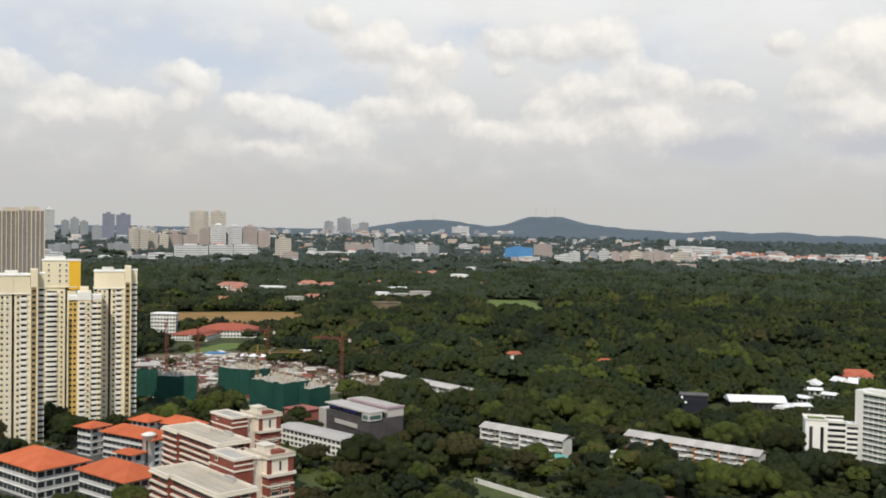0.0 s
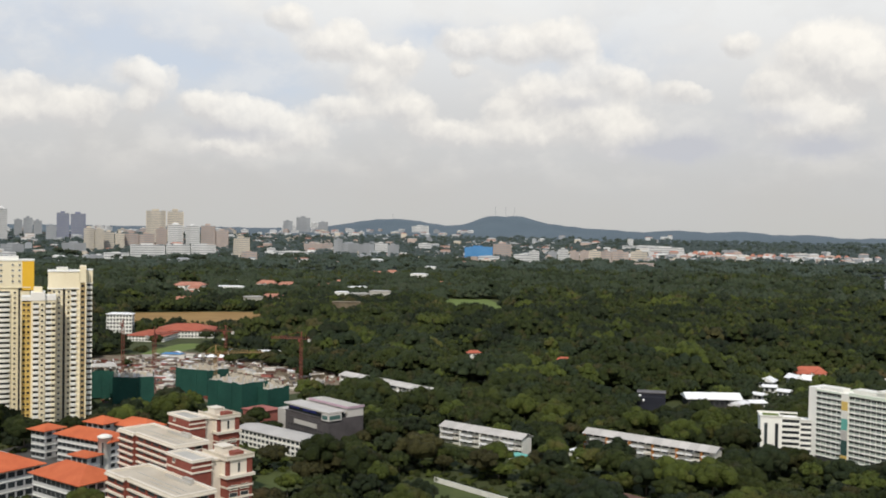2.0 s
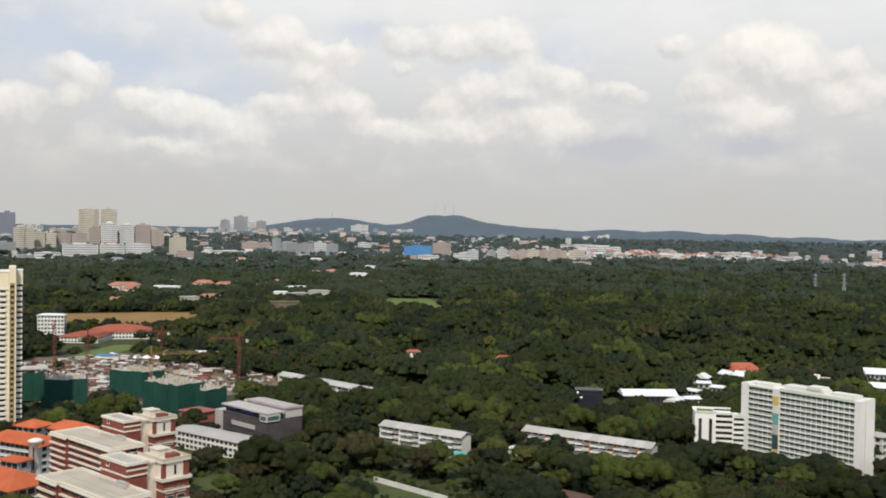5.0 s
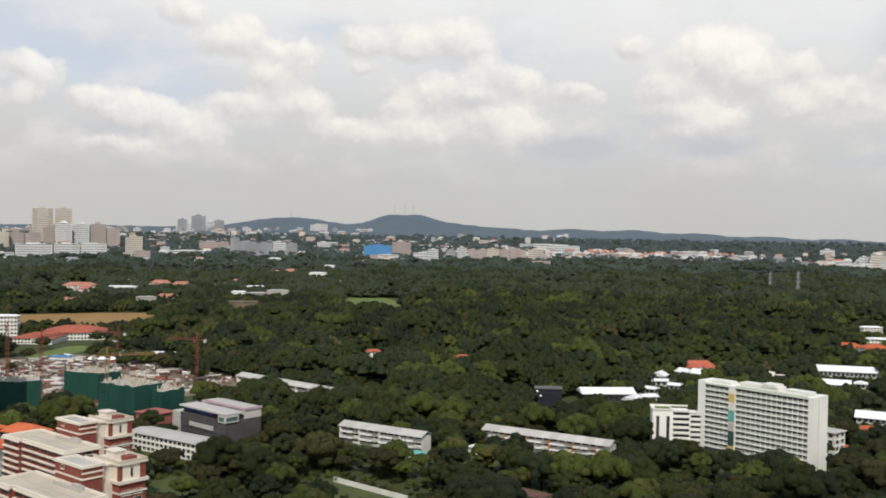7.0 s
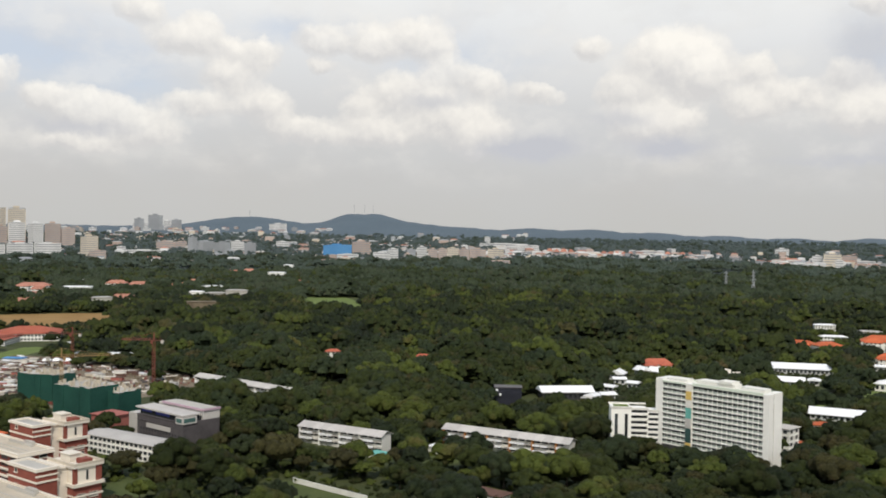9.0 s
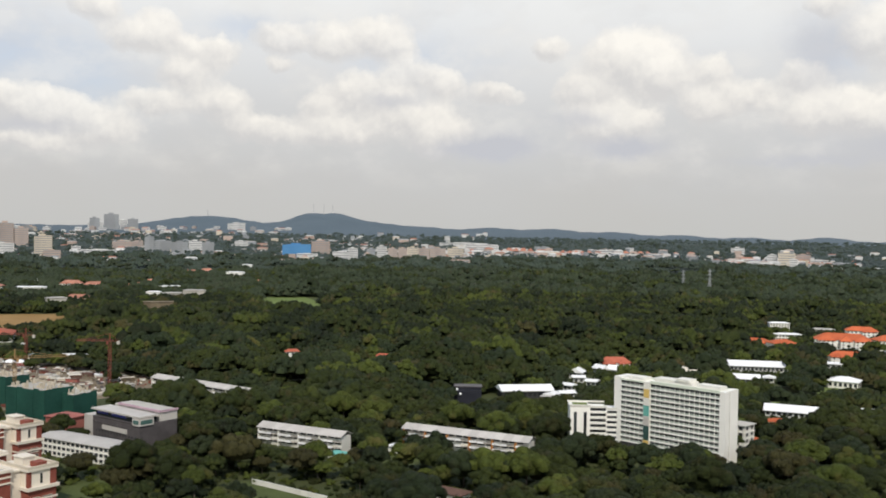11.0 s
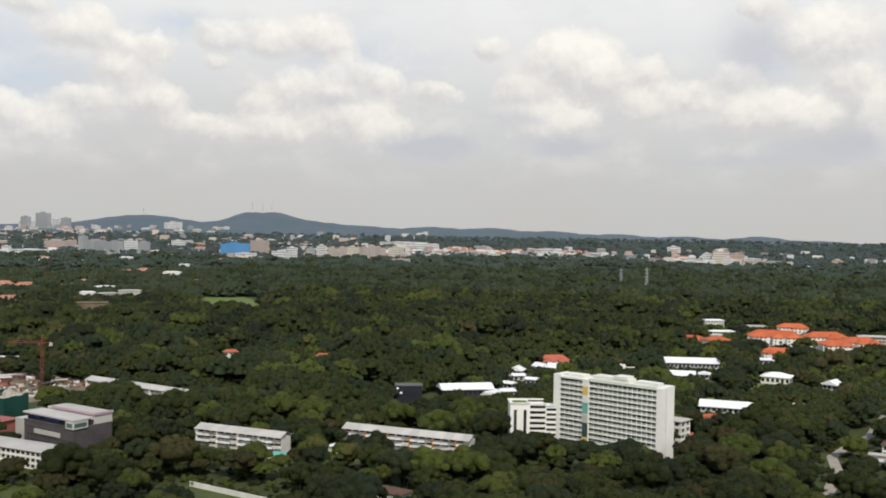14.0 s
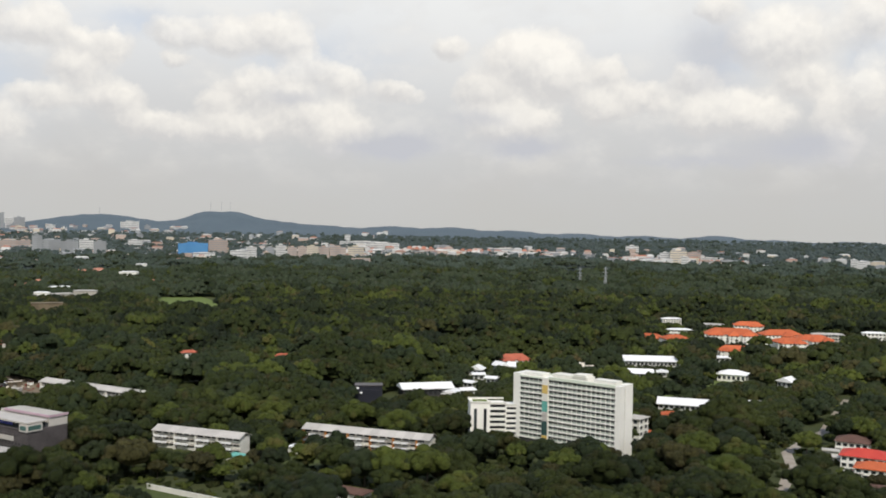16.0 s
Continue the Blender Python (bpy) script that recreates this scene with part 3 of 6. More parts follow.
    part("lift_room", boxes((24, 30, 42.7, 30, 34.5, 45.4), (23.6, 29.6, 45.4, 30.4, 34.9, 45.8)), BUFF, end_tower, "white lift motor room on the roof")
    part("brick_box", boxes((32, 31.5, 42.7, 36.2, 35.5, 44.5)), BRICK, t)
    slit = mesh_of(boxes((-.45, -.06, 0, .45, .2, 3.6)), "window", GLASS)
    piece("window", slit, t, pose(36.4, 33.2, 37.0, 0, 0, 90))
    small = window_mesh(1.6, 1.3, BUFF)
    wide = window_mesh(3.4, 1.5, BUFF)
    ribbon = window_mesh(5.2, 1.55, BRICK, GLASS, False)
    band = mesh_of(boxes((-3.3, -1.0, -.3, 3.3, .1, .35)), "spandrel", BUFF)
    end_band = mesh_of(boxes((-6.4, -.35, 0, 6.4, .1, .5)), "string_course", BUFF)
    for f in range(12):
        z = .8 + f * 2.85
        for k in range(5):
            piece("window", ribbon, t, pose(17.8 + k * 6.9, 0, z - .35))
            piece("spandrel", band, t, pose(17.8 + k * 6.9, 0, z - .35))
        for k in range(2):
            piece("window", ribbon, t, pose(3.6 + k * 6.9, -1.6, z - .35))
            piece("spandrel", band, t, pose(3.6 + k * 6.9, -1.6, z - .35))
        piece("window", wide, t, pose(49, 4.5, z, 0, 0, 90))
        piece("window", wide, t, pose(49, 10.8, z, 0, 0, 90))
        if f < 11:
            piece("window", wide, t, pose(36.5, 30.8, z + .4, 0, 0, 90))
            piece("window", wide, t, pose(36.5, 35.6, z + .4, 0, 0, 90))
        if f % 2:
            piece("string_course", end_band, t, pose(49, 7.7, z - .9, 0, 0, 90))
    for z in (39.4, 34.0, 29.0):
        piece("window", small, t, pose(19.5, 15.5, z))
    c, s = math.cos(radians(turn)), math.sin(radians(turn))
    keep_open(x + 24 * c - 20 * s, y + 24 * s + 20 * c, 36, 32, turn)
    return t


first_block = brick_block(-109.6, 374.6, -48.3)
copy_thing(first_block, pose(-127.5, 453.0, 0, 0, 0, -48.3))
keep_open(-97, 456, 40, 34, -48.3)

# ------------------------------------------------------------------ school with orange roofs


def roofed_block(name, x, y, turn, w, d, h, rise, roof_mat, wall_mat, label, category, storeys=3, group="", win=True, gable=False, over=1.0, open_front=8.0, base=0.0, ribbon=False):
    """Building on a rectangle with a tiled roof and a strip of windows on each storey; -y is its front."""
    t = thing(name, x, y, base, turn, label, category, group)
    wall = part("wall", boxes((-w / 2, -d / 2, 0, w / 2, d / 2, h)), wall_mat, t)
    part("roof", hip_roof(bmesh.new(), -w / 2, -d / 2, w / 2, d / 2, h, rise, over, .4, gable), roof_mat, t)
    if win:
        fh = h / storeys
        half = 1.62 if ribbon else 1.15
        me = mesh_of(boxes((-half, -.08, fh * .30, half, .2, fh * .82)), "window", GLASS)
        led = bmesh.new()
        for s in range(storeys):
            z = s * fh
            for i in range(max(1, int(w / 3.6))):
                piece("window", me, t, pose(-w / 2 + (i + .5) * w / max(1, int(w / 3.6)), -d / 2, z))
            for i in range(max(1, int(d / 4.2))):
                piece("window", me, t, pose(w / 2, -d / 2 + (i + .5) * d / max(1, int(d / 4.2)), z, 0, 0, 90))
            box(led, -w / 2 - .3, -d / 2 - .3, z + fh * .9, w / 2 + .3, d / 2 + .3, z + fh * .97)
        part("ledge", led, WHITE, wall)
    keep_open(x, y, w / 2 + 1.5, d / 2 + 1.5, turn)
    keep_low(x, y, w / 2 + 1, open_front + d / 2, d / 2)
    return t


roofed_block("school_hall", -194, 473, -38, 38, 26, 14.5, 6.0, TILE, GREY_WALL, "school hall with a large orange hipped tile roof", "school", 3, "orange school roofs", ribbon=True, over=1.8)
roofed_block("school_hall", -148, 452, -38, 36, 21, 14.5, 5.5, TILE, GREY_WALL, "school block with an orange hipped roof and white walls", "school", 3, "orange school roofs", ribbon=True, over=1.8)
roofed_block("school_wing", -166, 535, -32, 40, 15, 14.5, 4.0, TILE, GREY_WALL, "long school wing with an orange roof and open galleries", "school", 4, "orange school roofs", ribbon=True, over=1.8)
roofed_block("school_wing", -196, 549, -32, 11, 12, 15.5, 2.5, TILE, GREY_WALL, "stair block with a small orange roof", "school", 4, "orange school roofs", ribbon=True, over=1.8)
roofed_block("school_wing", -172, 572, -32, 14, 12, 15.0, 3.0, TILE, GREY_WALL, "small school block with an orange roof", "school", 4, "orange school roofs", ribbon=True, over=1.8)
roofed_block("school_wing", -151, 570, -32, 24, 13, 13.5, 4.0, TILE, GREY_WALL, "orange-roofed school block beside the brick flats", "school", 3, "orange school roofs", ribbon=True, over=1.8)
roofed_block("school_porch", -163, 512, -32, 12, 8, 9.5, 2.0, TILE, GREY_WALL, "low porch with an orange roof", "school", 2, "orange school roofs", ribbon=True, over=1.8)

roofed_block("red_annex", -135.9, 438.6, -38, 24, 12, 6.5, .8, FADED_RED, GREY_WALL, "low annex with a faded red roof below the hall", "school", 2, open_front=4)


def turret(x, y, r, h, label):
    t = thing("stair_turret", x, y, 0, 0, label, "turret")
    bm = bmesh.new()
    n = 20
    rings = []
    for rr, z in ((r, 0), (r, h), (r * 1.15, h + .1), (r * 1.15, h + .9), (r * .5, h + 1.7)):
        rings.append([bm.verts.new((rr * math.cos(k * 2 * math.pi / n), rr * math.sin(k * 2 * math.pi / n), z)) for k in range(n)])
    for p, q in zip(rings, rings[1:]):
        for k in range(n):
            bm.faces.new((p[k], p[(k + 1) % n], q[(k + 1) % n], q[k])).smooth = True
    bm.faces.new(rings[-1])
    part("shaft", bm, OFFWHITE, t)
    part("window", boxes((-.4, -r - .05, 3, .4, -r + .3, h - 2)), GLASS, t)


turret(-155.5, 519, 3.3, 17, "round white stair turret of the school")
roofed_block("stair_block", -199, 481, -38, 9, 10, 17, .8, METAL_ROOF, GREY_WALL, "grey stair block with a flat-pitched roof beside the hall", "school", 4, open_front=6)
patch("yard", -190, 520, 60, 70, -38, ASPHALT, "dark paved school yard", .05)
keep_open(-185, 500, 52, 60, -38)

# ------------------------------------------------------------------ building site
site_turn = -14
patch("site_ground", -174.6, 858.0, 150, 95, -40, EARTH, "bare trampled earth of a building site", .05)
patch("site_ground", -261.9, 883.6, 70, 90, -20, EARTH, "bare earth and rubble between sheds", .08)
keep_open(-169.4, 832.4, 140, 80, -40)
keep_open(-256.8, 866.5, 60, 80, -20)


def netted_block(x, y, turn, w, d, h, seed):
    """Concrete frame wrapped in green netting, with props and starter bars on top."""
    rng = random.Random(seed)
    t = thing("unfinished_building", x, y, 0, turn, "half-built concrete block wrapped in green safety netting", "building site", "netted blocks")
    slab = mesh_of(boxes((-w / 2 + .5, -d / 2 + .5, 3.6, w / 2 - .5, d / 2 - .5, 4)), "floor_slab", CONCRETE)
    for z in range(0, int(h), 4):
        piece("floor_slab", slab, t, pose(0, 0, z))
    net = bmesh.new()
    n = max(3, int(w / 5))
    for k in range(n):
        o = rng.uniform(-.25, .25)
        box(net, -w / 2 + w * k / n, -d / 2 - .3 + o, rng.uniform(0, 1.5), -w / 2 + w * (k + 1) / n - .01, -d / 2 + .1 + o, h + rng.uniform(-.6, .9))
    m = max(2, int(d / 5))
    for k in range(m):
        for sx in (-w / 2, w / 2):
            box(net, sx - .2, -d / 2 + d * k / m, 0, sx + .2, -d / 2 + d * (k + 1) / m - .01, h + rng.uniform(-.6, .6))
    part("netting", net, NETTING, t, "green safety netting")
    cols = bmesh.new()
    for k in range(int(w * d / 16)):
        x0, y0 = rng.uniform(-w / 2 + 1, w / 2 - 1), rng.uniform(-d / 2 + 1, d / 2 - 1)
        s = rng.uniform(.25, .9)
        box(cols, x0 - s, y0 - s, h - 1, x0 + s, y0 + s, h + rng.uniform(.5, 3.2))
    tagged(part("formwork", cols, ROOF_CREAM, t, "raw concrete stubs and formwork"), kind="stuff")
    keep_open(x, y, w / 2 + 4, d / 2 + 6, turn)
    keep_low(x, y, w / 2 + 4, 70, 0)


netted_block(-194.0, 715.5, 15, 28, 20, 20, 1)
netted_block(-223.5, 737.2, 17, 22, 20, 21, 2)
netted_block(-152.8, 756.2, -35, 34, 22, 20, 3)
netted_block(-115.7, 697.7, -40, 36, 24, 20, 4)
netted_block(-93.5, 696.3, -40, 20, 20, 16, 5)


def tower_crane(x, y, h, jib, turn, steel, label):
    t = thing("tower_crane", x, y, 0, turn, label, "crane", "tower cranes")
    bm = bmesh.new()
    s = 1.0
    for i in (-s, s):
        for j in (-s, s):
            beam(bm, (i, j, 0), (i, j, h), .11)
    z = 0.0
    while z < h - 2.5:
        for a, b in (((-s, -s), (s, -s)), ((s, -s), (s, s)), ((s, s), (-s, s)), ((-s, s), (-s, -s))):
            beam(bm, (*a, z), (*b, z + 2.5), .07)
            beam(bm, (*a, z), (*b, z), .07)
        z += 2.5
    mast = part("mast", bm, steel, t)
    bm = bmesh.new()
    for j in (-.8, .8):
        beam(bm, (-jib * .3, j, h + 1), (jib, j, h + 1), .11)
    beam(bm, (-jib * .1, 0, h + 2.6), (jib * .97, 0, h + 2.2), .11)
    k = 0.0
    while k < jib - 2:
        beam(bm, (k, -.8, h + 1), (k + 1.2, 0, h + 2.4), .09)
        beam(bm, (k + 1.2, 0, h + 2.4), (k + 2.4, .8, h + 1), .09)
        k += 2.4
    arm = part("jib", bm, steel, t)
    bm = bmesh.new()
    beam(bm, (0, 0, h), (0, 0, h + 7), .35)
    beam(bm, (0, 0, h + 7), (jib * .7, 0, h + 2.4), .07)
    beam(bm, (0, 0, h + 7), (-jib * .28, 0, h + 1.2), .07)
    part("apex", bm, steel, t)
    part("cab", boxes((.9, -.9, h - 1.6, 2.6, .9, h + .9)), steel, mast)
    part("counterweight", boxes((-jib * .3, -.9, h - 1.4, -jib * .22, .9, h + 1.2)), CONCRETE, arm)


tower_crane(-134.2, 711.5, 36, 34, 12, STEEL_YELLOW, "ochre lattice tower crane over the netted block")
tower_crane(-188.7, 753.4, 44, 30, 60, STEEL_RED, "rust red lattice tower crane on the building site")
tower_crane(-223.7, 792.9, 46, 30, 110, STEEL_RED, "rust red tower crane behind the netted blocks")
tower_crane(-169.9, 950.6, 26, 28, 165, STEEL_RED, "rust red tower crane at the far edge of the site")
tower_crane(-82.5, 807.8, 36, 26, 168, STEEL_RED, "red tower crane beside the tree belt")


def site_clutter():
    """Huts, stacked panels and pale sheets over the building site, each its own thing."""
    rng = random.Random(77)
    a0 = Vector((-174.6, 858.0))
    n = 0
    for k in range(230):
        u, v = rng.uniform(-125, 125), rng.uniform(-70, 70)
        c, s = math.cos(radians(-40)), math.sin(radians(-40))
        x, y = a0.x + u * c - v * s, a0.y + u * s + v * c
        if k % 3 == 0:
            x, y = -235 + rng.uniform(-50, 45), 840 + rng.uniform(-90, 110)
        w, d, h = rng.uniform(3, 11), rng.uniform(2.5, 5), rng.uniform(1.2, 3.4)
        m = rng.choice((OFFWHITE, CONCRETE, ROOF_CREAM, METAL_ROOF, EARTH, TILE_BROWN, FADED_RED, STEEL_RED))
        t = thing("site_hut", x, y, 0, rng.uniform(-60, 20), "pale sheet-metal hut on bare earth", "hut", "site huts")
        part("wall", boxes((-w / 2, -d / 2, 0, w / 2, d / 2, h)), m, t)
        part("roof", boxes((-w / 2 - .3, -d / 2 - .3, h, w / 2 + .3, d / 2 + .3, h + .25)), rng.choice((METAL_WHITE, METAL_ROOF, TILE_BROWN, TILE_BROWN, CONCRETE, EARTH, BUFF)), t)


site_clutter()


def site_rubble():
    """Stacked formwork, pipes, pale sheets and heaps strewn over the site."""
    rng = random.Random(91)
    bm = bmesh.new()
    for k in range(1500):
        if k % 3:
            u, v = rng.uniform(-128, 120), rng.uniform(-78, 72)
            c, q = math.cos(radians(-40)), math.sin(radians(-40))
            x, y = -174.6 + u * c - v * q, 858.0 + u * q + v * c
        else:
            x, y = -240 + rng.uniform(-50, 70), 830 + rng.uniform(-120, 110)
        w, d, h, a = rng.uniform(.6, 4.5), rng.uniform(.4, 1.6), rng.uniform(.3, 2.2), rng.uniform(0, 3.14)
        first = len(bm.verts)
        box(bm, -w / 2, -d / 2, -.2, w / 2, d / 2, h, rng.choice((0, 1, 2, 2, 3, 3, 4, 4, 5)))
        bm.verts.ensure_lookup_table()
        m = Matrix.Translation((x, y, 0)) @ Matrix.Rotation(a, 4, "Z")
        for vert in bm.verts[first:]:
            vert.co = m @ vert.co
    ob = new("site_rubble", mesh_of(bm, "site_rubble", METAL_WHITE, CONCRETE, EARTH, STEEL_RED, CLADDING, BUFF))
    tagged(ob, "strewn formwork, sheets and rubble on bare earth", "rubble", kind="stuff")


site_rubble()


def tent_row(x, y, turn, n):
    for k in range(n):
        t = thing("tent", x + k * 9 * math.cos(radians(turn)), y + k * 9 * math.sin(radians(turn)), 0, turn, "white domed canopy over the site offices", "tent", "white tents")
        bm = bmesh.new()
        rings = []
        for q, z in ((1, 5.0), (.85, 6.0), (.55, 6.9), (.2, 7.4)):
            rings.append([bm.verts.new((4.4 * q * math.cos(i * .5236), 4.4 * q * math.sin(i * .5236), z)) for i in range(12)])
        for p, q in zip(rings, rings[1:]):
            for i in range(12):
                bm.faces.new((p[i], p[(i + 1) % 12], q[(i + 1) % 12], q[i]))
        bm.faces.new(rings[-1])
        part("canopy", bm, METAL_WHITE, t)
        legs = bmesh.new()
        for i in range(4):
            beam(legs, (3.2 * math.cos(i * 1.571 + .8), 3.2 * math.sin(i * 1.571 + .8), 0), (3.2 * math.cos(i * 1.571 + .8), 3.2 * math.sin(i * 1.571 + .8), 5.6), .12)
        part("pole", legs, STEEL, t)


tent_row(-188.6, 932.2, -8, 4)

# ------------------------------------------------------------------ grey clad centre and its low neighbours


def clad_centre(x, y, turn):
    t = thing("community_centre", x, y, 0, turn, "dark grey clad centre with white roof decks and glazing", "centre")
    part("podium", boxes((0, 0, 0, 46, 26, 15)), CLADDING, t)
    upper = part("upper_storey", boxes((1, 1.5, 15.0, 45, 12, 18.6)), GLASS, t, "long dark glazed storey")
    part("roof_deck", boxes((-1, -.6, 18.6, 46.5, 12.4, 19.5)), METAL_ROOF, t, "white flat roof deck")
    part("rear_wing", boxes((2, 14, 15, 46, 26, 20.5)), METAL_ROOF, t)
    part("rear_roof", boxes((6, 14.2, 20.5, 46.2, 26.3, 20.9)), CONCRETE, t)
    part("rear_fascia", boxes((6, 13.4, 20.2, 46.6, 14.2, 21.5), (46.2, 14.2, 20.2, 46.7, 26.3, 21.5)), MAUVE, t, "mauve roof edge")
    bay = part("bay", boxes((40, -.9, 14.2, 46.8, 9, 18.2)), METAL_ROOF, t, "white glazed corner bay")
    part("bay_glass", boxes((40.8, -1.0, 15.0, 46, -.85, 17.4), (46.75, 0, 15.0, 46.9, 8, 17.4)), GLASS_GREEN, bay)
    part("sign", boxes((3, 1.2, 16.6, 13, 1.48, 18.2), (17, 1.2, 16.4, 31, 1.48, 18.4)), surface("indigo_panel", (.05, .06, .28), (.08, .10, .36), .2, .5), upper, "plain indigo sign panels")
    part("side_block", boxes((-12, 2, 0, 0, 20, 14)), METAL_ROOF, t)
    part("light_band", boxes((10, -.5, 8, 34, .2, 10.6)), METAL_ROOF, t, "paler band on the dark wall")
    me = mesh_of(boxes((-.5, -.08, 0, .5, .2, 1.4)), "window", GLASS)
    for i in range(14):
        for z in (3.2, 6.0):
            piece("window", me, t, pose(4 + i * 2.9, 0, z))
    part("ledge", boxes((-.3, -.3, 11.4, 38, 0, 11.9), (-.3, -.3, 14.6, 38, 0, 15.0)), CLADDING, t)
    c, s = math.cos(radians(turn)), math.sin(radians(turn))
    keep_open(x + 18 * c - 13 * s, y + 18 * s + 13 * c, 32, 15, turn)
    keep_low(x + 15 * c, y + 15 * s, 22, 26, 0)


clad_centre(-72.1, 615.0, -50)
roofed_block("low_hall", -67.1, 566.9, -42, 66, 16, 9.5, 1.2, METAL_ROOF, OFFWHITE, "low hall with a pale grey metal roof", "hall", 3, gable=True, open_front=30)
roofed_block("red_annex", -92.6, 652.0, -42, 18, 16, 8, .8, FADED_RED, FADED_RED, "low building with a faded red roof", "hall", 2, win=False)
roofed_block("white_kiosk", -44.8, 556.0, -42, 8, 7, 8, .5, METAL_WHITE, WHITE, "small white kiosk at the end of the hall", "kiosk", 2)

# ------------------------------------------------------------------ long school blocks


REACH = (34, 30, 18, 30)


def long_block(x0, y0, x1, y1, extra, ridge, trim, label, depth=11.0, seed=0):
    """Long two-storey block under a shallow gabled metal roof; the ends of the ridge are given."""
    length = math.hypot(x1 - x0, y1 - y0) + extra
    turn = math.degrees(math.atan2(y1 - y0, x1 - x0))
    t = thing("classroom_block", x0, y0, 0, turn, label, "school block", "long classroom blocks")
    eave = ridge - 2.4
    hd = depth / 2
    part("wall", boxes((0, -hd + 1.4, 0, length, hd, eave)), OFFWHITE, t)
    n = int(length / 5)
    step = (length + 2) / n
    bm = bmesh.new()
    for sgn in (-1, 1):
        a = [(.03, sgn * (hd + 1.1), eave - .1), (step - .03, sgn * (hd + 1.1), eave - .1), (step - .03, 0, ridge), (.03, 0, ridge)]
        lo = [bm.verts.new((p, q, r - .25)) for p, q, r in a]
        hi = [bm.verts.new(p) for p in a]
        for i in range(4):
            bm.faces.new((lo[i], lo[(i + 1) % 4], hi[(i + 1) % 4], hi[i]))
        bm.faces.new(lo[::-1])
        bm.faces.new(hi)
    sheet = mesh_of(bm, "roof_sheet", METAL_ROOF)
    for k in range(n):
        piece("roof_sheet", sheet, t, pose(-1 + k * step, 0, 0))
    part("gallery_floor", boxes((0, -hd, 3.0, length, -hd + 1.5, 3.3), (0, -hd, 6.4, length, -hd + 1.5, 6.7)), CONCRETE, t)
    gap = mesh_of(boxes((-1.9, -.08, 0, 1.9, .15, 1.7)), "window", GLASS)
    awn = mesh_of(boxes((-2.1, -1.0, 0, 2.1, .1, 1.05)), "parapet", METAL_WHITE)
    pil = mesh_of(boxes((-.45, -.5, 0, .45, 1.2, eave)), "pillar", trim)
    k, u = 0, 2.6
    while u < length - 2:
        for z in (.9, 4.2, 7.3):
            if z < eave - 1.8:
                piece("window", gap, t, pose(u, -hd + 1.4, z + .9))
        if k % 3 != 2:
            for z in (3.3, 6.7):
                if z < eave - 1.5:
                    piece("parapet", awn, t, pose(u, -hd, z - .3))
        if k % 3 == 0:
            piece("pillar", pil, t, pose(u - 2.4, -hd, 0))
        u, k = u + 4.8, k + 1
    c, s = math.cos(radians(turn)), math.sin(radians(turn))
    keep_open(x0 + length / 2 * c, y0 + length / 2 * s, length / 2 + 1, hd + 2, turn)
    for k in range(8):
        q = length * (k + .5) / 8
        keep_low(x0 + q * c, y0 + q * s, length / 16, REACH[k % 4] + hd + (8 if y0 > 700 else 0), 0)


long_block(28.1, 594.8, 69.7, 560.3, 4, 12.5, OFFWHITE, "long two-storey classroom block with a grey roof and white galleries")
long_block(112.7, 577.1, 174.8, 526.9, 0, 12.5, surface("orange_pillars", (.42, .17, .05), (.52, .24, .08), 0.3, .8), "long classroom block with a grey roof and orange pillars")
long_block(-46.1, 812.8, 24.5, 731.7, 0, 10, OFFWHITE, "long low block with a stained grey roof among trees")
roofed_block("teal_porch", 66.8, 543.0, -50, 9, 7, 3.2, 1.2, TEAL, OFFWHITE, "open porch with a teal sheet roof", "porch", 1, win=False, open_front=34)
roofed_block("pale_shed", 103.2, 554.6, -48, 10, 7, 3.4, .8, METAL_WHITE, OFFWHITE, "small shed with a pale roof among trees", "shed", 1, win=False, open_front=14)
roofed_block("pale_shed", 119.8, 543.3, -48, 6, 8, 3.4, .8, METAL_WHITE, OFFWHITE, "small shed with a pale roof among trees", "shed", 1, win=False, open_front=14)
roofed_block("pale_shed", 135.3, 510.1, -48, 8, 10, 3.6, 1.0, METAL_ROOF, OFFWHITE, "small grey-roofed hut beside the path", "shed", 1, win=False, open_front=14)
roofed_block("brown_roof_house", 104.0, 458.4, -48, 34, 9, 4, 1.8, TILE_BROWN, OFFWHITE, "low house with a long dark brown tile roof", "house", 1, win=False, open_front=30)


def rail_fence(x0, y0, x1, y1, label):
    length = math.hypot(x1 - x0, y1 - y0)
    t = thing("wall_fence", x0, y0, 0, math.degrees(math.atan2(y1 - y0, x1 - x0)), label, "fence")
    n = int(length / 4)
    me = mesh_of(boxes((.05, -.25, 0, length / n - .05, .25, 2.3), (0, -.35, 2.3, length / n, .35, 2.55)), "panel", OFFWHITE)
    for k in range(n):
        piece("panel", me, t, pose(k * length / n, 0, 0))


rail_fence(17.9, 497.6, 51.4, 458.9, "long whitewashed boundary wall beside the lawn")
patch("lawn", 24.7, 470.5, 34, 15, -48, ROUGH_GRASS, "rough green lawn below the trees", .06, .04)
keep_open(27.6, 474.3, 34, 10, -48)
keep_low(20.4, 502.9, 14, 40, 4)
keep_low(36.7, 486.0, 12, 40, 4)
keep_low(48.3, 474.5, 8, 30, 2)
for k in range(6):
    keep_low(17.9 + 6.7 * k, 497.6 - 7.7 * k, 6, 62, 2)
patch("lawn", -63.0, 497.7, 12, 24, -12, ROUGH_GRASS, "strip of rough grass beside the brick flats", .06)
keep_open(-62.2, 491.1, 10, 20, -12)
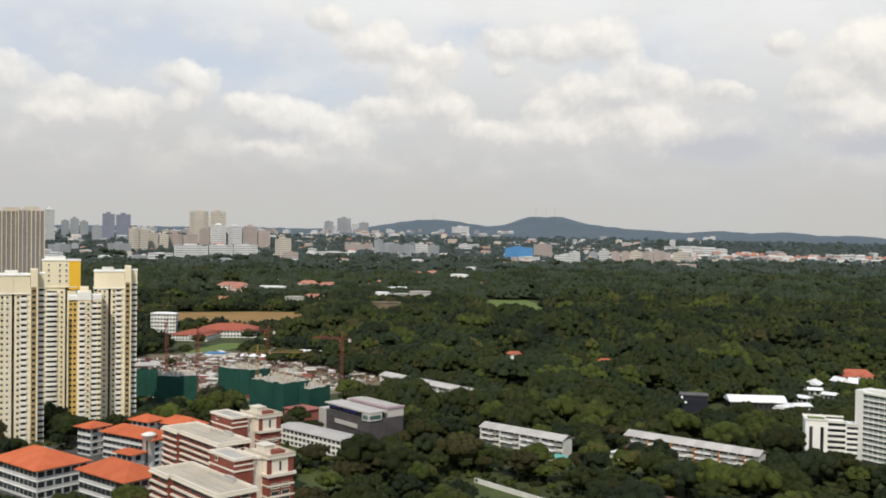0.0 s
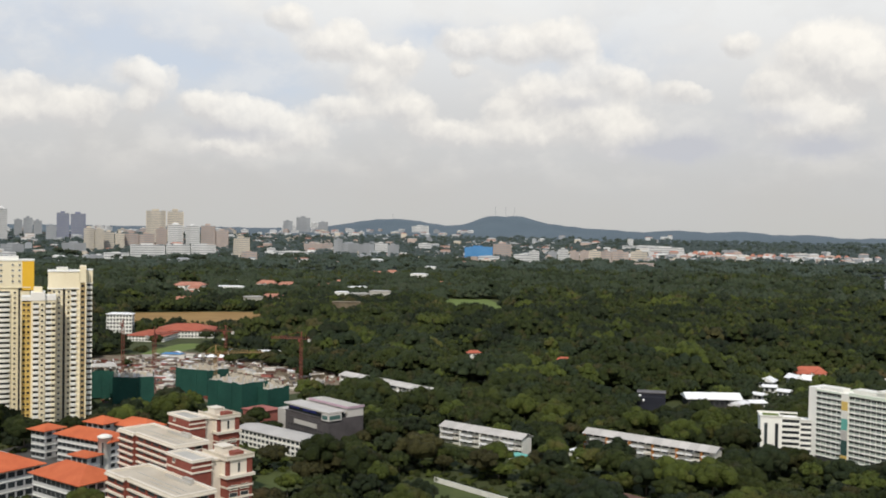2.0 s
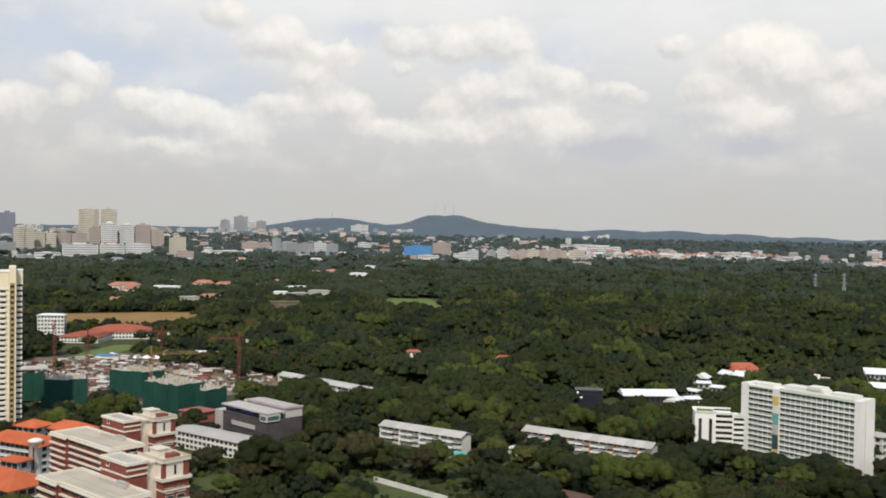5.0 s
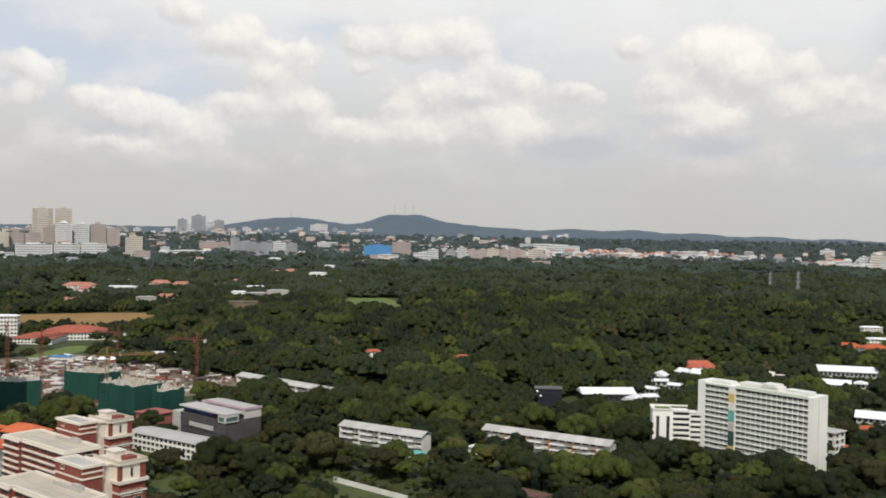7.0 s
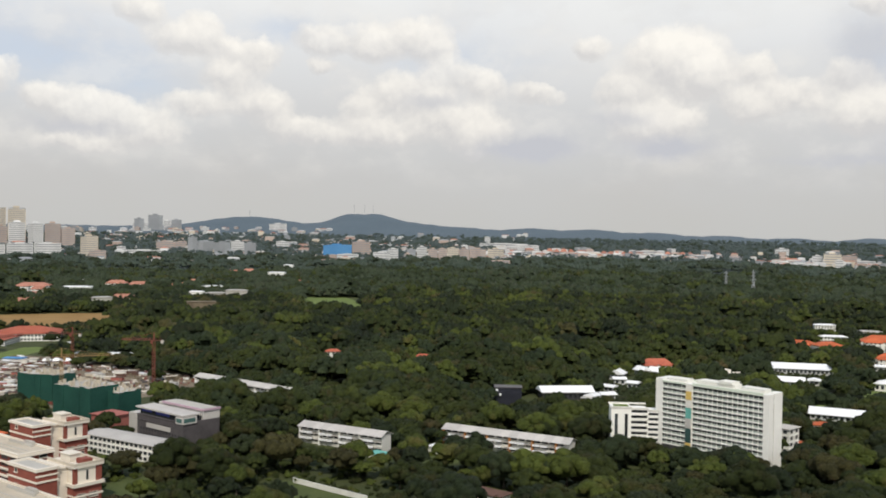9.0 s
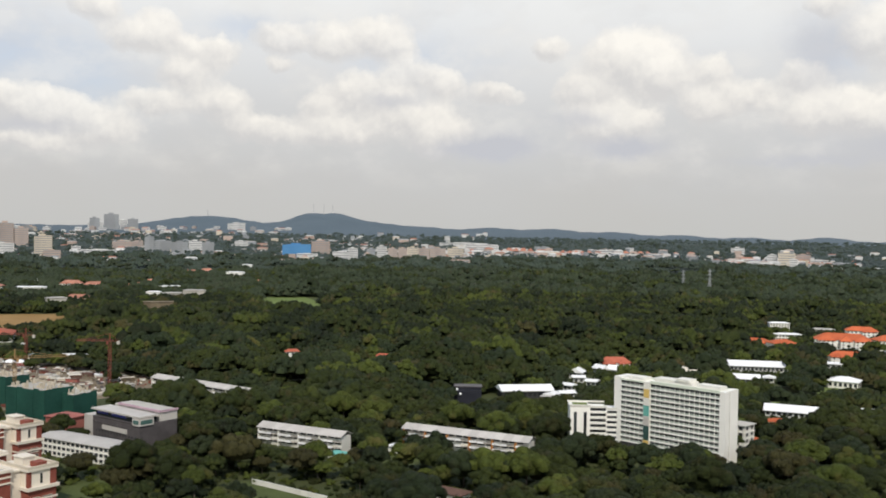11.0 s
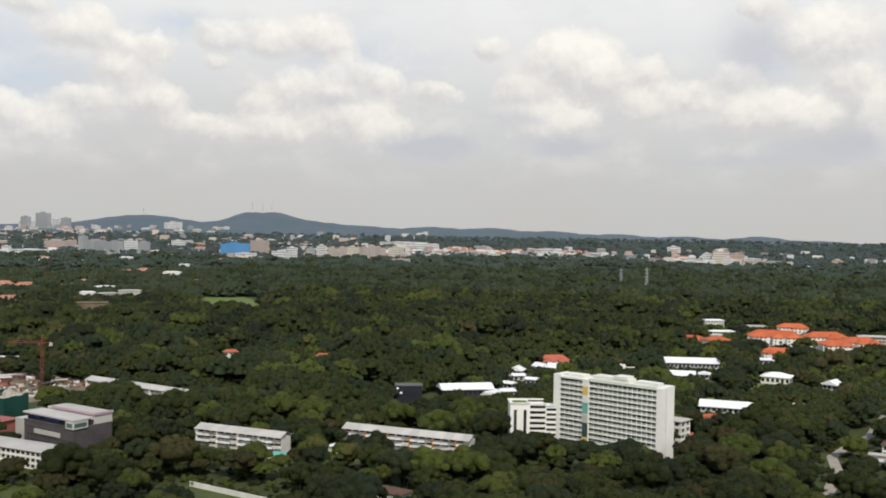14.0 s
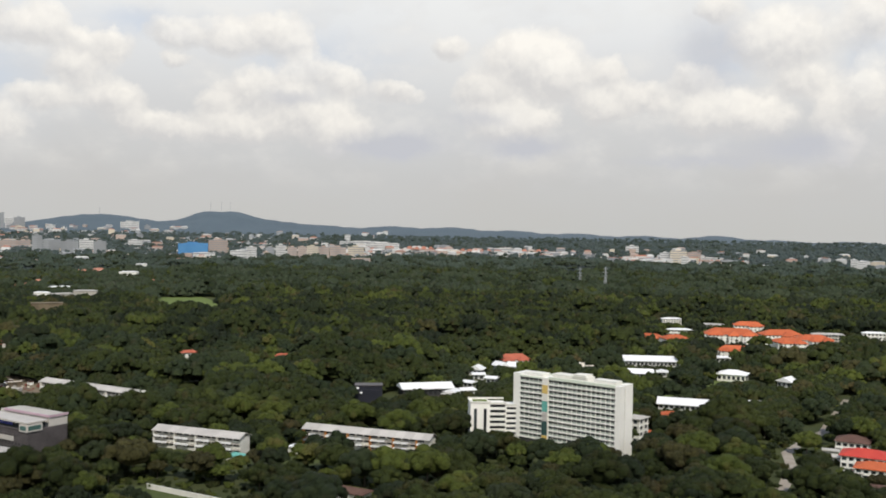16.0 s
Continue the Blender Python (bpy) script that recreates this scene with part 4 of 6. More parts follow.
patch("lawn", 98.3, 534.3, 12, 10, -48, ROUGH_GRASS, "small patch of yellowed grass", .06)
keep_open(96.7, 525.3, 10, 14, -48)

# ------------------------------------------------------------------ white slab hotel


def white_slab(x, y, turn):
    t = thing("white_slab_block", x, y, 0, turn, "white slab block with rows of green-tinted windows", "tower block")
    part("wall", boxes((0, 0, 0, 66, 13.4, 40.4)), WHITE, t)
    for b in ((-5.0, -.3, 0, 0, 13.6, 41.8), (66, -.9, 0, 69.5, 4.0, 41.2), (66, 4.7, 0, 69.7, 13.4, 41.6), (66, 4.0, 0, 69.0, 4.7, 40)):
        part("end_wall", boxes(b), WHITE, t)
    part("slot", boxes((69.0, 4.05, 0, 69.2, 4.65, 40)), SHADOW_GAP, t, "dark vertical joint at the end wall")
    panels = (("amber_panel", OCHRE_YELLOW, 31.6, 36.6), ("white_panel", OFFWHITE, 27, 31.4), ("teal_panel", TEAL, 20.6, 26.8), ("grey_panel", METAL_ROOF, 15, 20.4), ("dark_teal_panel", GLASS_GREEN, 6.4, 14.8), ("amber_panel", OCHRE_YELLOW, 2.0, 6.2))
    column = part("stair_column", boxes((16.3, -1.0, 0, 20.7, .05, 40.9)), OFFWHITE, t)
    for name, m, z0, z1 in panels:
        part(name, boxes((16.6, -1.2, z0, 20.4, .1, z1)), m, column, "coloured panel on the stair column")
    glass = mesh_of(boxes((-1.48, -.06, 1.32, 1.48, .2, 2.72, 0), (-1.48, -.07, .3, 1.48, .2, 1.28, 1), (-.05, -.12, 1.32, .05, .2, 2.72, 2)), "window", GLASS, surface("grey_green_panel", (.26, .31, .28), (.36, .41, .37), .2, .6, fine=.8), WHITE)
    mull = mesh_of(boxes((-.08, -.3, 0, .08, .1, 3.05)), "mullion", OFFWHITE)
    bands = bmesh.new()
    for f in range(12):
        z = 3.4 + f * 3.06
        box(bands, 0, -.7, z - .30, 16.2, .05, z + .30)
        box(bands, 20.8, -.7, z - .30, 66, .05, z + .30)
        for k in range(5):
            piece("window", glass, t, pose(1.7 + k * 3.24, 0, z))
        for k in range(14):
            piece("window", glass, t, pose(22.5 + k * 3.24, 0, z))
        for k in range(6):
            piece("mullion", mull, t, pose(.1 + k * 3.23, 0, z))
        for k in range(15):
            piece("mullion", mull, t, pose(20.9 + k * 3.22, 0, z))
    part("floor_band", bands, WHITE, t)
    part("parapet", boxes((0, -.8, 40.1, 16.2, .2, 41.0), (20.8, -.9, 40.1, 66, .2, 41.8), (0, 13, 40.1, 66, 13.8, 41.4)), surface("pale_green_paint", (.62, .68, .58), (.70, .76, .66), .1, .8), t, "pale green roof parapet")
    part("penthouse", boxes((21, 3, 40.4, 46, 11, 43.4), (36, 2, 43.4, 45, 10, 44.8), (2, 4, 40.4, 14, 11, 42.4), (49, 4, 40.4, 64, 11, 42.9)), OFFWHITE, t, "white plant rooms on the roof")
    part("roof_rail", boxes((2, .6, 42.0, 15, .75, 42.2), (52, .6, 43, 66, .75, 43.2)), STEEL, t)
    part("ground_storey", boxes((0, -.35, .2, 66, .02, 3.0)), SHADOW_GAP, t, "dark panel for the shade of the open ground storey")
    c, s = math.cos(radians(turn)), math.sin(radians(turn))
    keep_open(x + 34 * c - 6 * s, y + 34 * s + 6 * c, 42, 9, turn)
    for k in range(6):
        keep_low(x + (6 + 13 * k) * c, y + (6 + 13 * k) * s, 8, 48 if k < 3 else 32, 0)


white_slab(239.1, 550.3, -58)


def white_annex(x, y, turn):
    t = thing("white_annex", x, y, 0, turn, "low white annex with ribbon balconies beside the slab block", "annex")
    part("wall", boxes((0, 0, 0, 12, 15, 23), (12, 1.2, 0, 22, 15, 22), (22, .5, 0, 30, 13, 21.5)), WHITE, t)
    part("roof_rim", boxes((-.4, -.4, 23, 12.4, .2, 24), (-.4, 14.8, 23, 22.4, 15.4, 24), (12.4, .8, 22, 22.4, 1.4, 23.2), (22, .1, 21.5, 30.4, .7, 22.4)), OFFWHITE, t)
    part("roof_garden", boxes((2, 3, 23, 11, 12, 23.3)), GRASS, t, "green planted roof")
    for x0 in (2.2, 8.2):
        part("tall_window", boxes((x0, -.12, 3, x0 + 1.8, .1, 19.5)), GLASS, t)
    for f in range(6):
        part("balcony", boxes((12, -.5, 2.4 + f * 3.3, 22, 1.3, 3.7 + f * 3.3)), WHITE, t)
        part("window", boxes((12.3, 1.1, 3.8 + f * 3.3, 21.7, 1.3, 5.4 + f * 3.3)), GLASS, t)
        part("window", boxes((22.4, .35, 3.6 + f * 3.1, 29.6, .6, 5.0 + f * 3.1)), GLASS, t)
    c, s = math.cos(radians(turn)), math.sin(radians(turn))
    keep_open(x + 15 * c - 7 * s, y + 15 * s + 7 * c, 17, 10, turn)
    keep_low(x + 15 * c, y + 15 * s, 16, 22, 0)


white_annex(210.0, 559.5, -15)
roofed_block("service_wing", 308.5, 530.0, -58, 10, 12, 15, .5, CONCRETE, OFFWHITE, "grey service wing at the end of the slab block", "annex", 4)
roofed_block("red_canopy", 319.5, 536.2, -58, 12, 10, 4, 1, TILE, OFFWHITE, "low walkway with a pale red roof", "canopy", 1, win=False, open_front=14)

# ------------------------------------------------------------------ sheds, camp and playing fields


# the default grey wall puts the shade under the eaves into the colour
def white_shed(az, d, w, depth, h, turn, label="long shed with a bright white metal roof", wall=GREY_WALL, rise=1.4, roof=None, reach=46):
    x, y = d * math.sin(radians(az)), d * math.cos(radians(az))
    roofed_block("white_roofed_shed", x, y, turn - az, w, depth * 1.4, h, rise * 2.4 if depth > 7 else rise, roof or METAL_WHITE, wall, label, "shed", 1, "white roofed sheds", gable=True, open_front=reach, over=1.6)


white_shed(30.9, 974, 52, 22, 5, 8, "large shed with a bright white metal roof", reach=56)
white_shed(30.2, 893, 26, 10, 3, 3, "low shed with a bright white roof", reach=50)
white_shed(31.6, 898, 8, 6, 4, 0, "small hut with a white roof", reach=60)
white_shed(28.5, 962, 17, 13, 4, 10, "small hut with a white roof", reach=50)
white_shed(28.2, 924, 13, 16, 4, 60, "hut with a white roof turned to the lane", reach=70)
white_shed(27.6, 902, 21, 8, 5, -4, "low shed with a faded pinkish roof", roof=BUFF, reach=60)
white_shed(20.9, 869, 11, 8, 5, -15, "hut with a white roof under trees", reach=70)
white_shed(22.3, 895, 8, 8, 5, 40, "hut with a white roof under trees", reach=60)
white_shed(23.2, 894, 13, 8, 5, -25, "hut with a white roof under trees", reach=60)
white_shed(32.8, 739, 34, 14, 4, -3, "pavilion with a bright white roof beside a lawn", reach=70)
white_shed(34.9, 1015, 14, 7, 5, 5, "low shelter with a white roof", reach=60)
roofed_block("white_roofed_shed", 519.6, 728.5, -45, 24, 17, 6, 3.2, METAL_WHITE, OFFWHITE, "white-roofed pavilion by the lawn", "shed", 1, "white roofed sheds", open_front=60)
white_shed(38.4, 876, 12, 9, 5, -25, "small white-roofed house under trees", reach=60)
white_shed(36.4, 766, 22, 6, 3.4, 0, "low flat shelter with a pale roof", rise=.4, reach=50)
# closed dark walls stand in for the shade inside the open shed
white_shed(17.9, 760, 39, 13, 6, 14, "open shed with a white metal roof", SHADOW_GAP, reach=70)
white_shed(19.5, 753, 8, 7, 4, -20, "hut with a pale roof by the yard")
white_shed(20.3, 763, 10, 7, 4, 25, "hut with a white roof by the yard")
white_shed(19.4, 742, 12, 5, 3, 8, "low hut with a grey roof by the yard", roof=METAL_ROOF)
for k, (az, d, w) in enumerate(((20.5, 800, 8), (21.0, 838, 9), (21.8, 812, 8), (25.0, 905, 7), (25.8, 880, 8), (26.6, 915, 8))):
    white_shed(az, d, w, 5, 4 + k % 3, (k * 37) % 60 - 30, "camp hut with a white roof among trees", reach=34)
roofed_block("red_pavilion", 366.1, 583.7, -30, 12, 8, 4.5, 1.6, TILE, WHITE, "small pavilion with an orange tile roof", "pavilion", 1, open_front=22)
patch("yard", 240.0, 702.0, 34, 14, -18, EARTH, "pale gravel yard beside the open shed", .05)
keep_open(238.0, 698.0, 38, 18, -18)
patch("lawn", 436.6, 683.0, 20, 26, -30, GRASS, "mown lawn behind the pavilion", .05)
keep_open(434.0, 676.0, 18, 24, -30)
patch("lawn", 506.2, 707.3, 26, 20, -30, GRASS, "mown lawn by the white pavilion", .05)
keep_open(503.0, 700.0, 24, 24, -30)
patch("lawn", 371.3, 574.8, 20, 8, -30, DRY, "worn yellow grass by the pavilion", .05)
keep_open(373.2, 574.3, 22, 10, -30)


def black_hall(x, y, turn):
    t = thing("black_hall", x, y, 0, turn, "black clad hall with white round lamps among trees", "hall")
    part("wall", boxes((-10, -6, 0, 10, 6, 12), (-10, -9, 0, 10, -6, 9.5)), surface("black_cladding", (.012, .014, .022), (.025, .027, .038), .2, .5), t)
    part("roof", boxes((-10.4, -6.4, 12, 10.4, 6.4, 12.5)), CLADDING, t)
    for k, (u, z) in enumerate(((-8.2, 10.4), (-5.6, 7.4))):
        bm = bmesh.new()
        bmesh.ops.create_uvsphere(bm, u_segments=12, v_segments=8, radius=1.0)
        bmesh.ops.translate(bm, verts=bm.verts, vec=(u, -6.6 if k == 0 else -9.6, z))
        part("dish", bm, METAL_WHITE, t, "round white dish")
    keep_open(x, y, 11, 10, turn)
    keep_low(x, y, 13, 62, 0)


black_hall(184.0, 708.0, -14)
roofed_block("grey_ramp_roof", 198.5, 661.6, -15, 30, 8, 4.5, .6, METAL_ROOF, CONCRETE, "low grey sheet roof beside the black hall", "shed", 1, win=False)

patch("playing_field", -281.5, 1340.9, 100, 130, 11, DRY, "dry brown playing field", .08, .06)
keep_open(-281.5, 1340.9, 92, 125, 11)
keep_low(-292.0, 1390.9, 90, 190, 20)
patch("playing_field", -235.5, 1024.4, 17, 52, -14, GRASS, "bright green pitch beside the red roofs", .08)
keep_open(-230.2, 1001.5, 22, 48, 13)
keep_low(-232.3, 1010.5, 22, 130, 20)
patch("clearing", 122.7, 1690.7, 46, 120, 4, GRASS, "bright green clearing in the forest", .08)
keep_open(121.1, 1664.7, 44, 85, -4)
keep_low(125.7, 1728.9, 48, 330, 60)
patch("clearing", 1282.2, 2595.5, 60, 40, 20, GRASS, "pale green clearing under the power line", .08)
keep_low(1266.0, 2562.7, 55, 170, 30)
roofed_block("red_school", -280.4, 1107.6, -8, 44, 40, 6, 5.0, TILE_MUTED, WHITE, "school with a long faded red roof", "school", 2, "red school roofs", open_front=120)
roofed_block("red_school", -250.5, 1146.9, 6, 66, 44, 8, 6.5, TILE_MUTED, WHITE, "school wing with a faded red roof", "school", 2, "red school roofs", open_front=120)
roofed_block("blue_shed", -221.9, 958.3, -14, 18, 9, 4, .8, BLUE_SHEET, OFFWHITE, "shed with a blue sheet roof beside the pitch", "shed", 1, win=False, open_front=14)
roofed_block("white_gallery", -145.7, 982.0, -12, 56, 8, 4.5, 1.0, METAL_WHITE, OFFWHITE, "low white-roofed row behind the site", "shed", 1, open_front=22)
roofed_block("white_gallery", -174.0, 1073.6, -12, 44, 8, 4.5, 1.0, METAL_WHITE, TILE_BROWN, "low row with a white roof and red wall", "shed", 1, open_front=22)

# ------------------------------------------------------------------ road and red-roofed houses


def lane(points, width, label):
    """A strip of road along points, on the ground."""
    bm = bmesh.new()
    prev = None
    for i, (x, y) in enumerate(points):
        a, b = points[max(0, i - 1)], points[min(len(points) - 1, i + 1)]
        d = Vector((b[0] - a[0], b[1] - a[1], 0)).normalized()
        s = Vector((-d.y, d.x, 0)) * width / 2
        row = [bm.verts.new(Vector((x, y, z)) + k * s) for k, z in ((1, -.3), (1, .1), (-1, .1), (-1, -.3))]
        if prev:
            for k in range(3):
                bm.faces.new((prev[k], prev[k + 1], row[k + 1], row[k]))
        prev = row
        for q in (0, .25, .5, .75):
            keep_open(x + (points[min(i + 1, len(points) - 1)][0] - x) * q, y + (points[min(i + 1, len(points) - 1)][1] - y) * q, width * .75, 5, 0)
        keep_low(x, y, width * .7, 24 if i in (1, 2, 3, 6, 7) else 6, 2)
    ob = new("road", mesh_of(bm, "road", ROADWAY))
    tagged(ob, label, "road", kind="structure")


LANE = [298.9, 388.0, 329.7, 416.6, 359.5, 447.9, 380.1, 479.0, 406.6, 498.6, 444.5, 523.4, 476.1, 554.0, 524.4, 597.3, 549.5, 621.1]
lane([(LANE[i], LANE[i + 1]) for i in range(0, len(LANE), 2)], 6.0, "pale concrete lane between trees")
roofed_block("red_roof_house", 401.1, 436.8, -48, 26, 17, 7, 3.2, TILE_RED, WHITE, "white house with a vivid red tile roof", "house", 2, "red roofed houses", open_front=14)
roofed_block("red_roof_house", 387.8, 414.1, -48, 22, 13, 6, 3.0, TILE, WHITE, "white house with an orange-red tile roof", "house", 2, "red roofed houses", open_front=14)
roofed_block("brown_roof_house", 420.7, 470.0, -48, 18, 14, 7, 3.2, TILE_BROWN, WHITE, "white house with a dark brown roof", "house", 2, "red roofed houses", open_front=14)
roofed_block("brown_roof_house", 356.0, 383.4, -40, 22, 14, 5, 2.0, TILE_BROWN, WHITE, "house with a flat-pitched maroon roof", "house", 1, "red roofed houses", open_front=14)
for px, py in (((393.2, 452.3), (402.0, 467.1), (376.7, 420.2))):
    roofed_block("white_porch", px, py, -40, 8, 5, 3.0, .5, METAL_ROOF, OFFWHITE, "small white car porch beside the lane", "porch", 1, "white porches", win=False, open_front=10)

# ------------------------------------------------------------------ scattered houses
# kind, azimuth, distance, width, height
HOUSES_WEST = [("o", -12.11, 1974, 60, 28), ("o", -12.49, 1690, 36, 15), ("o", -11.87, 1904, 25, 23), ("o", -7.82, 2042, 38, 28), ("o", -6.63, 2047, 41, 23), ("w", -9.95, 1908, 54, 24),
    ("g", -8.62, 1645, 30, 22), ("o", -7.48, 1701, 39, 21), ("w", -3.51, 1773, 26, 22), ("w", -2.58, 1940, 39, 21), ("g", -2.50, 1748, 36, 21), ("g", -1.29, 1754, 37, 28),
    ("o", -1.50, 2576, 30, 21), ("o", -0.61, 2626, 30, 21), ("w", 0.99, 2314, 40, 37), ("w", 1.66, 2812, 28, 20), ("w", -6.28, 1429, 32, 14), ("e", -3.26, 1487, 41, 16),
    ("w", -15.89, 1184, 29, 27), ("o", -6.45, 2622, 24, 12), ("w", 3.40, 2708, 19, 12)]
HOUSES_EAST = [("w", 32.04, 1376, 26, 20), ("g", 26.63, 1348, 17, 20), ("o", 27.41, 1387, 21, 20), ("g", 34.33, 1345, 29, 15), ("w", 32.5, 1258, 30, 9), ("g", 40.4, 1250, 36, 12),
    ("w", 42.73, 1241, 25, 17), ("o", 14.06, 1965, 36, 21), ("o", 14.94, 2179, 35, 19), ("o", 4.26, 963, 13, 11), ("o", 4.53, 906, 16, 10), ("o", 9.69, 929, 20, 11),
    ("o", 17.34, 1049, 14, 10), ("o", 23.06, 930, 27, 13)]

def suburb_rows():
    """Smaller houses scattered between the placed ones."""
    rng = random.Random(44)
    return [(rng.choice("oowg"), rng.uniform(-16.5, 2.5), rng.uniform(1850, 2650), rng.uniform(16, 30), rng.uniform(10, 15)) for _ in range(34)]


def tiled_house(x, y, turn, w, d, h, rise, tile, gables, label, group, base=0.0, reach=60, name="tiled_house", storeys=0):
    """White house under a hipped tile roof, with gabled wings standing forward: place along the front, width and reach as shares."""
    t = thing(name, x, y, base, turn, label, "house", group)
    part("wall", boxes((-w / 2, -d / 2, -2, w / 2, d / 2, h)), WHITE, t)
    part("roof", hip_roof(bmesh.new(), -w / 2, -d / 2, w / 2, d / 2, h, rise, 1.0, .4), tile, t)
    fronts = [(0.0, w, -d / 2)]
    for u, k, fwd in gables:
        x0, x1, y0 = w * (u - k / 2), w * (u + k / 2), -d / 2 - d * fwd * .6
        part("wing", boxes((x0, y0, -2, x1, -d / 2, h - .8)), WHITE, t)
        part("wing_roof", hip_roof(bmesh.new(), x0, y0, x1, 0, h - .8, rise * .8, .8, .35), tile, t)
        fronts.append((w * u, w * k, y0))
    n = storeys or max(1, int(h / 3.3))
    me = mesh_of(boxes((-.8, -.1, 0, .8, .2, h / n * .5)), "window", GLASS)
    for cx, fw, fy in fronts:
        bays = max(2, int(fw / 4.2))
        for f in range(n):
            for i in range(bays):
                if fy > -d / 2 - .1 and any(abs(cx - fw / 2 + (i + .5) * fw / bays - w * u) < w * k / 2 + .5 for u, k, _ in gables):
                    continue
                piece("window", me, t, pose(cx - fw / 2 + (i + .5) * fw / bays, fy, h * (f + .3) / n))
    keep_open(x, y, w / 2 + 2, d / 2 + d * .5, turn)
    keep_low(x, y, w / 2 + 1, reach + d / 2, d / 2)
    return t


def house(kind, az, d, w, h):
    x, y = d * math.sin(radians(az)), d * math.cos(radians(az))
    rng = random.Random(int(d * 10))
    z = ground_z(x, y)
    if kind == "o":
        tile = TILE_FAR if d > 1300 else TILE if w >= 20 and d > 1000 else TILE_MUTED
        h = h * (.62 if d > 1300 else .88)
        rise = min(5.5, w * .17)
        gables = ((-.28, .42, .8), (.26, .34, .7)) if w >= 18 else ()
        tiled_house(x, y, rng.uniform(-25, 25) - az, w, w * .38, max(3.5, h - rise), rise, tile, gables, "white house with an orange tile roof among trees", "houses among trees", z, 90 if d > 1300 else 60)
    elif kind == "e":
        roofed_block("earth_shed", x, y, -az, w, 20, h, .6, EARTH, EARTH, "low bare brown shelter in the woods", "shed", 1, "", False, open_front=60, base=z)
    else:
        roofed_block("flat_house", x, y, rng.uniform(-20, 20) - az, w, w * .36, max(3.0, h * (.6 if d > 1300 else 1) - 1.5), 1.5, METAL_WHITE if kind == "w" else METAL_ROOF, WHITE if kind == "w" else CONCRETE, "pale low-roofed house among trees", "house", max(1, int(h / 4)), "flat roofed houses", open_front=70, base=z, win=d < 1500)


for row in HOUSES_WEST + HOUSES_EAST + suburb_rows():
    house(*row)

FLATS = "low flats with orange roofs"
for az, d, w, depth, h, turn, gables, reach in (
        (35.33, 1176, 58, 22, 13, 4, ((-.3, .3, .3), (.05, .2, .5), (.34, .26, .3)), 60), (35.6, 1060, 34, 14, 8, -4, ((-.25, .35, .5),), 40),
        (36.26, 1295, 36, 15, 13, 8, ((.2, .4, .5),), 60), (37.94, 1195, 46, 20, 13, 24, ((.1, .3, .5),), 50),
        (38.34, 1112, 31, 20, 14, 28, ((-.24, .4, .5), (.24, .4, .7)), 60), (39.65, 1150, 38, 20, 14, 26, ((-.1, .3, .8), (.3, .3, .5)), 60),
        (32.2, 1142, 28, 17, 9, 30, ((-.2, .4, .6), (.25, .35, .4)), 50), (30.9, 1153, 27, 13, 8, -10, ((.2, .4, .4),), 40)):
    tiled_house(d * math.sin(radians(az)), d * math.cos(radians(az)), turn - az, w, depth, h, w * .085 + 1.5, TILE, gables, "white low-rise flats under orange hipped tile roofs", FLATS, 0.0, reach, "orange_roof_flats", 4 if h > 12 else 2)

# ------------------------------------------------------------------ far city
# style, azimuth, distance, width, height
WEST = [("white", -21.98, 3860, 38, 118), ("grey", -21.17, 4092, 29, 66), ("grey", -20.68, 4096, 33, 75), ("grey", -20.20, 4102, 31, 64), ("slate", -18.92, 3970, 45, 102), ("slate", -18.14, 3978, 54, 100),
    ("grey", -19.51, 3826, 35, 63), ("cream", -17.57, 3454, 33, 78), ("cream", -17.05, 3458, 29, 73), ("cream", -16.54, 3510, 34, 62), ("cream", -15.96, 3514, 30, 59), ("pink", -15.34, 3544, 46, 57),
    ("pink", -14.54, 3550, 54, 54), ("cream", -14.04, 3820, 71, 124), ("cream", -12.98, 3830, 59, 125), ("pink", -13.74, 3658, 38, 68)]
WEST_LOW = [("white", -12.97, 3612, 52, 84), ("white", -12.03, 3620, 48, 80), ("pink", -11.18, 3628, 51, 82), ("brown", -10.41, 3636, 47, 64), ("white", -14.47, 3168, 103, 43), ("white", -12.81, 3178, 73, 43),
    ("white", -11.43, 3186, 76, 43), ("white", -16.14, 3074, 72, 24), ("grey", -17.32, 3028, 54, 20), ("grey", -21.46, 3320, 67, 32), ("white", -21.74, 3080, 52, 23), ("grey", -18.35, 3286, 72, 40),
    ("cream", -9.30, 3200, 51, 66), ("white", -7.63, 3354, 29, 23), ("white", -6.40, 3270, 112, 19), ("pink", -8.87, 3112, 49, 28)]
MIDDLE = [("grey", -5.80, 4476, 62, 67), ("white", -5.17, 4470, 31, 41), ("grey", -4.66, 4474, 44, 46), ("white", -6.63, 4478, 64, 31), ("grey", -6.68, 4476, 41, 51), ("dark", -3.77, 3390, 31, 55),
    ("grey", -3.04, 3398, 55, 41), ("dark", -2.12, 3358, 54, 41), ("white", -1.26, 3468, 44, 38), ("grey", -0.56, 3326, 39, 42), ("pink", -5.26, 3528, 61, 30), ("pink", -4.43, 3536, 41, 29),
    ("white", 1.29, 3658, 47, 25), ("white", 1.01, 4402, 76, 31), ("blue", 4.45, 3266, 94, 43), ("brown", 5.83, 3356, 62, 50)]
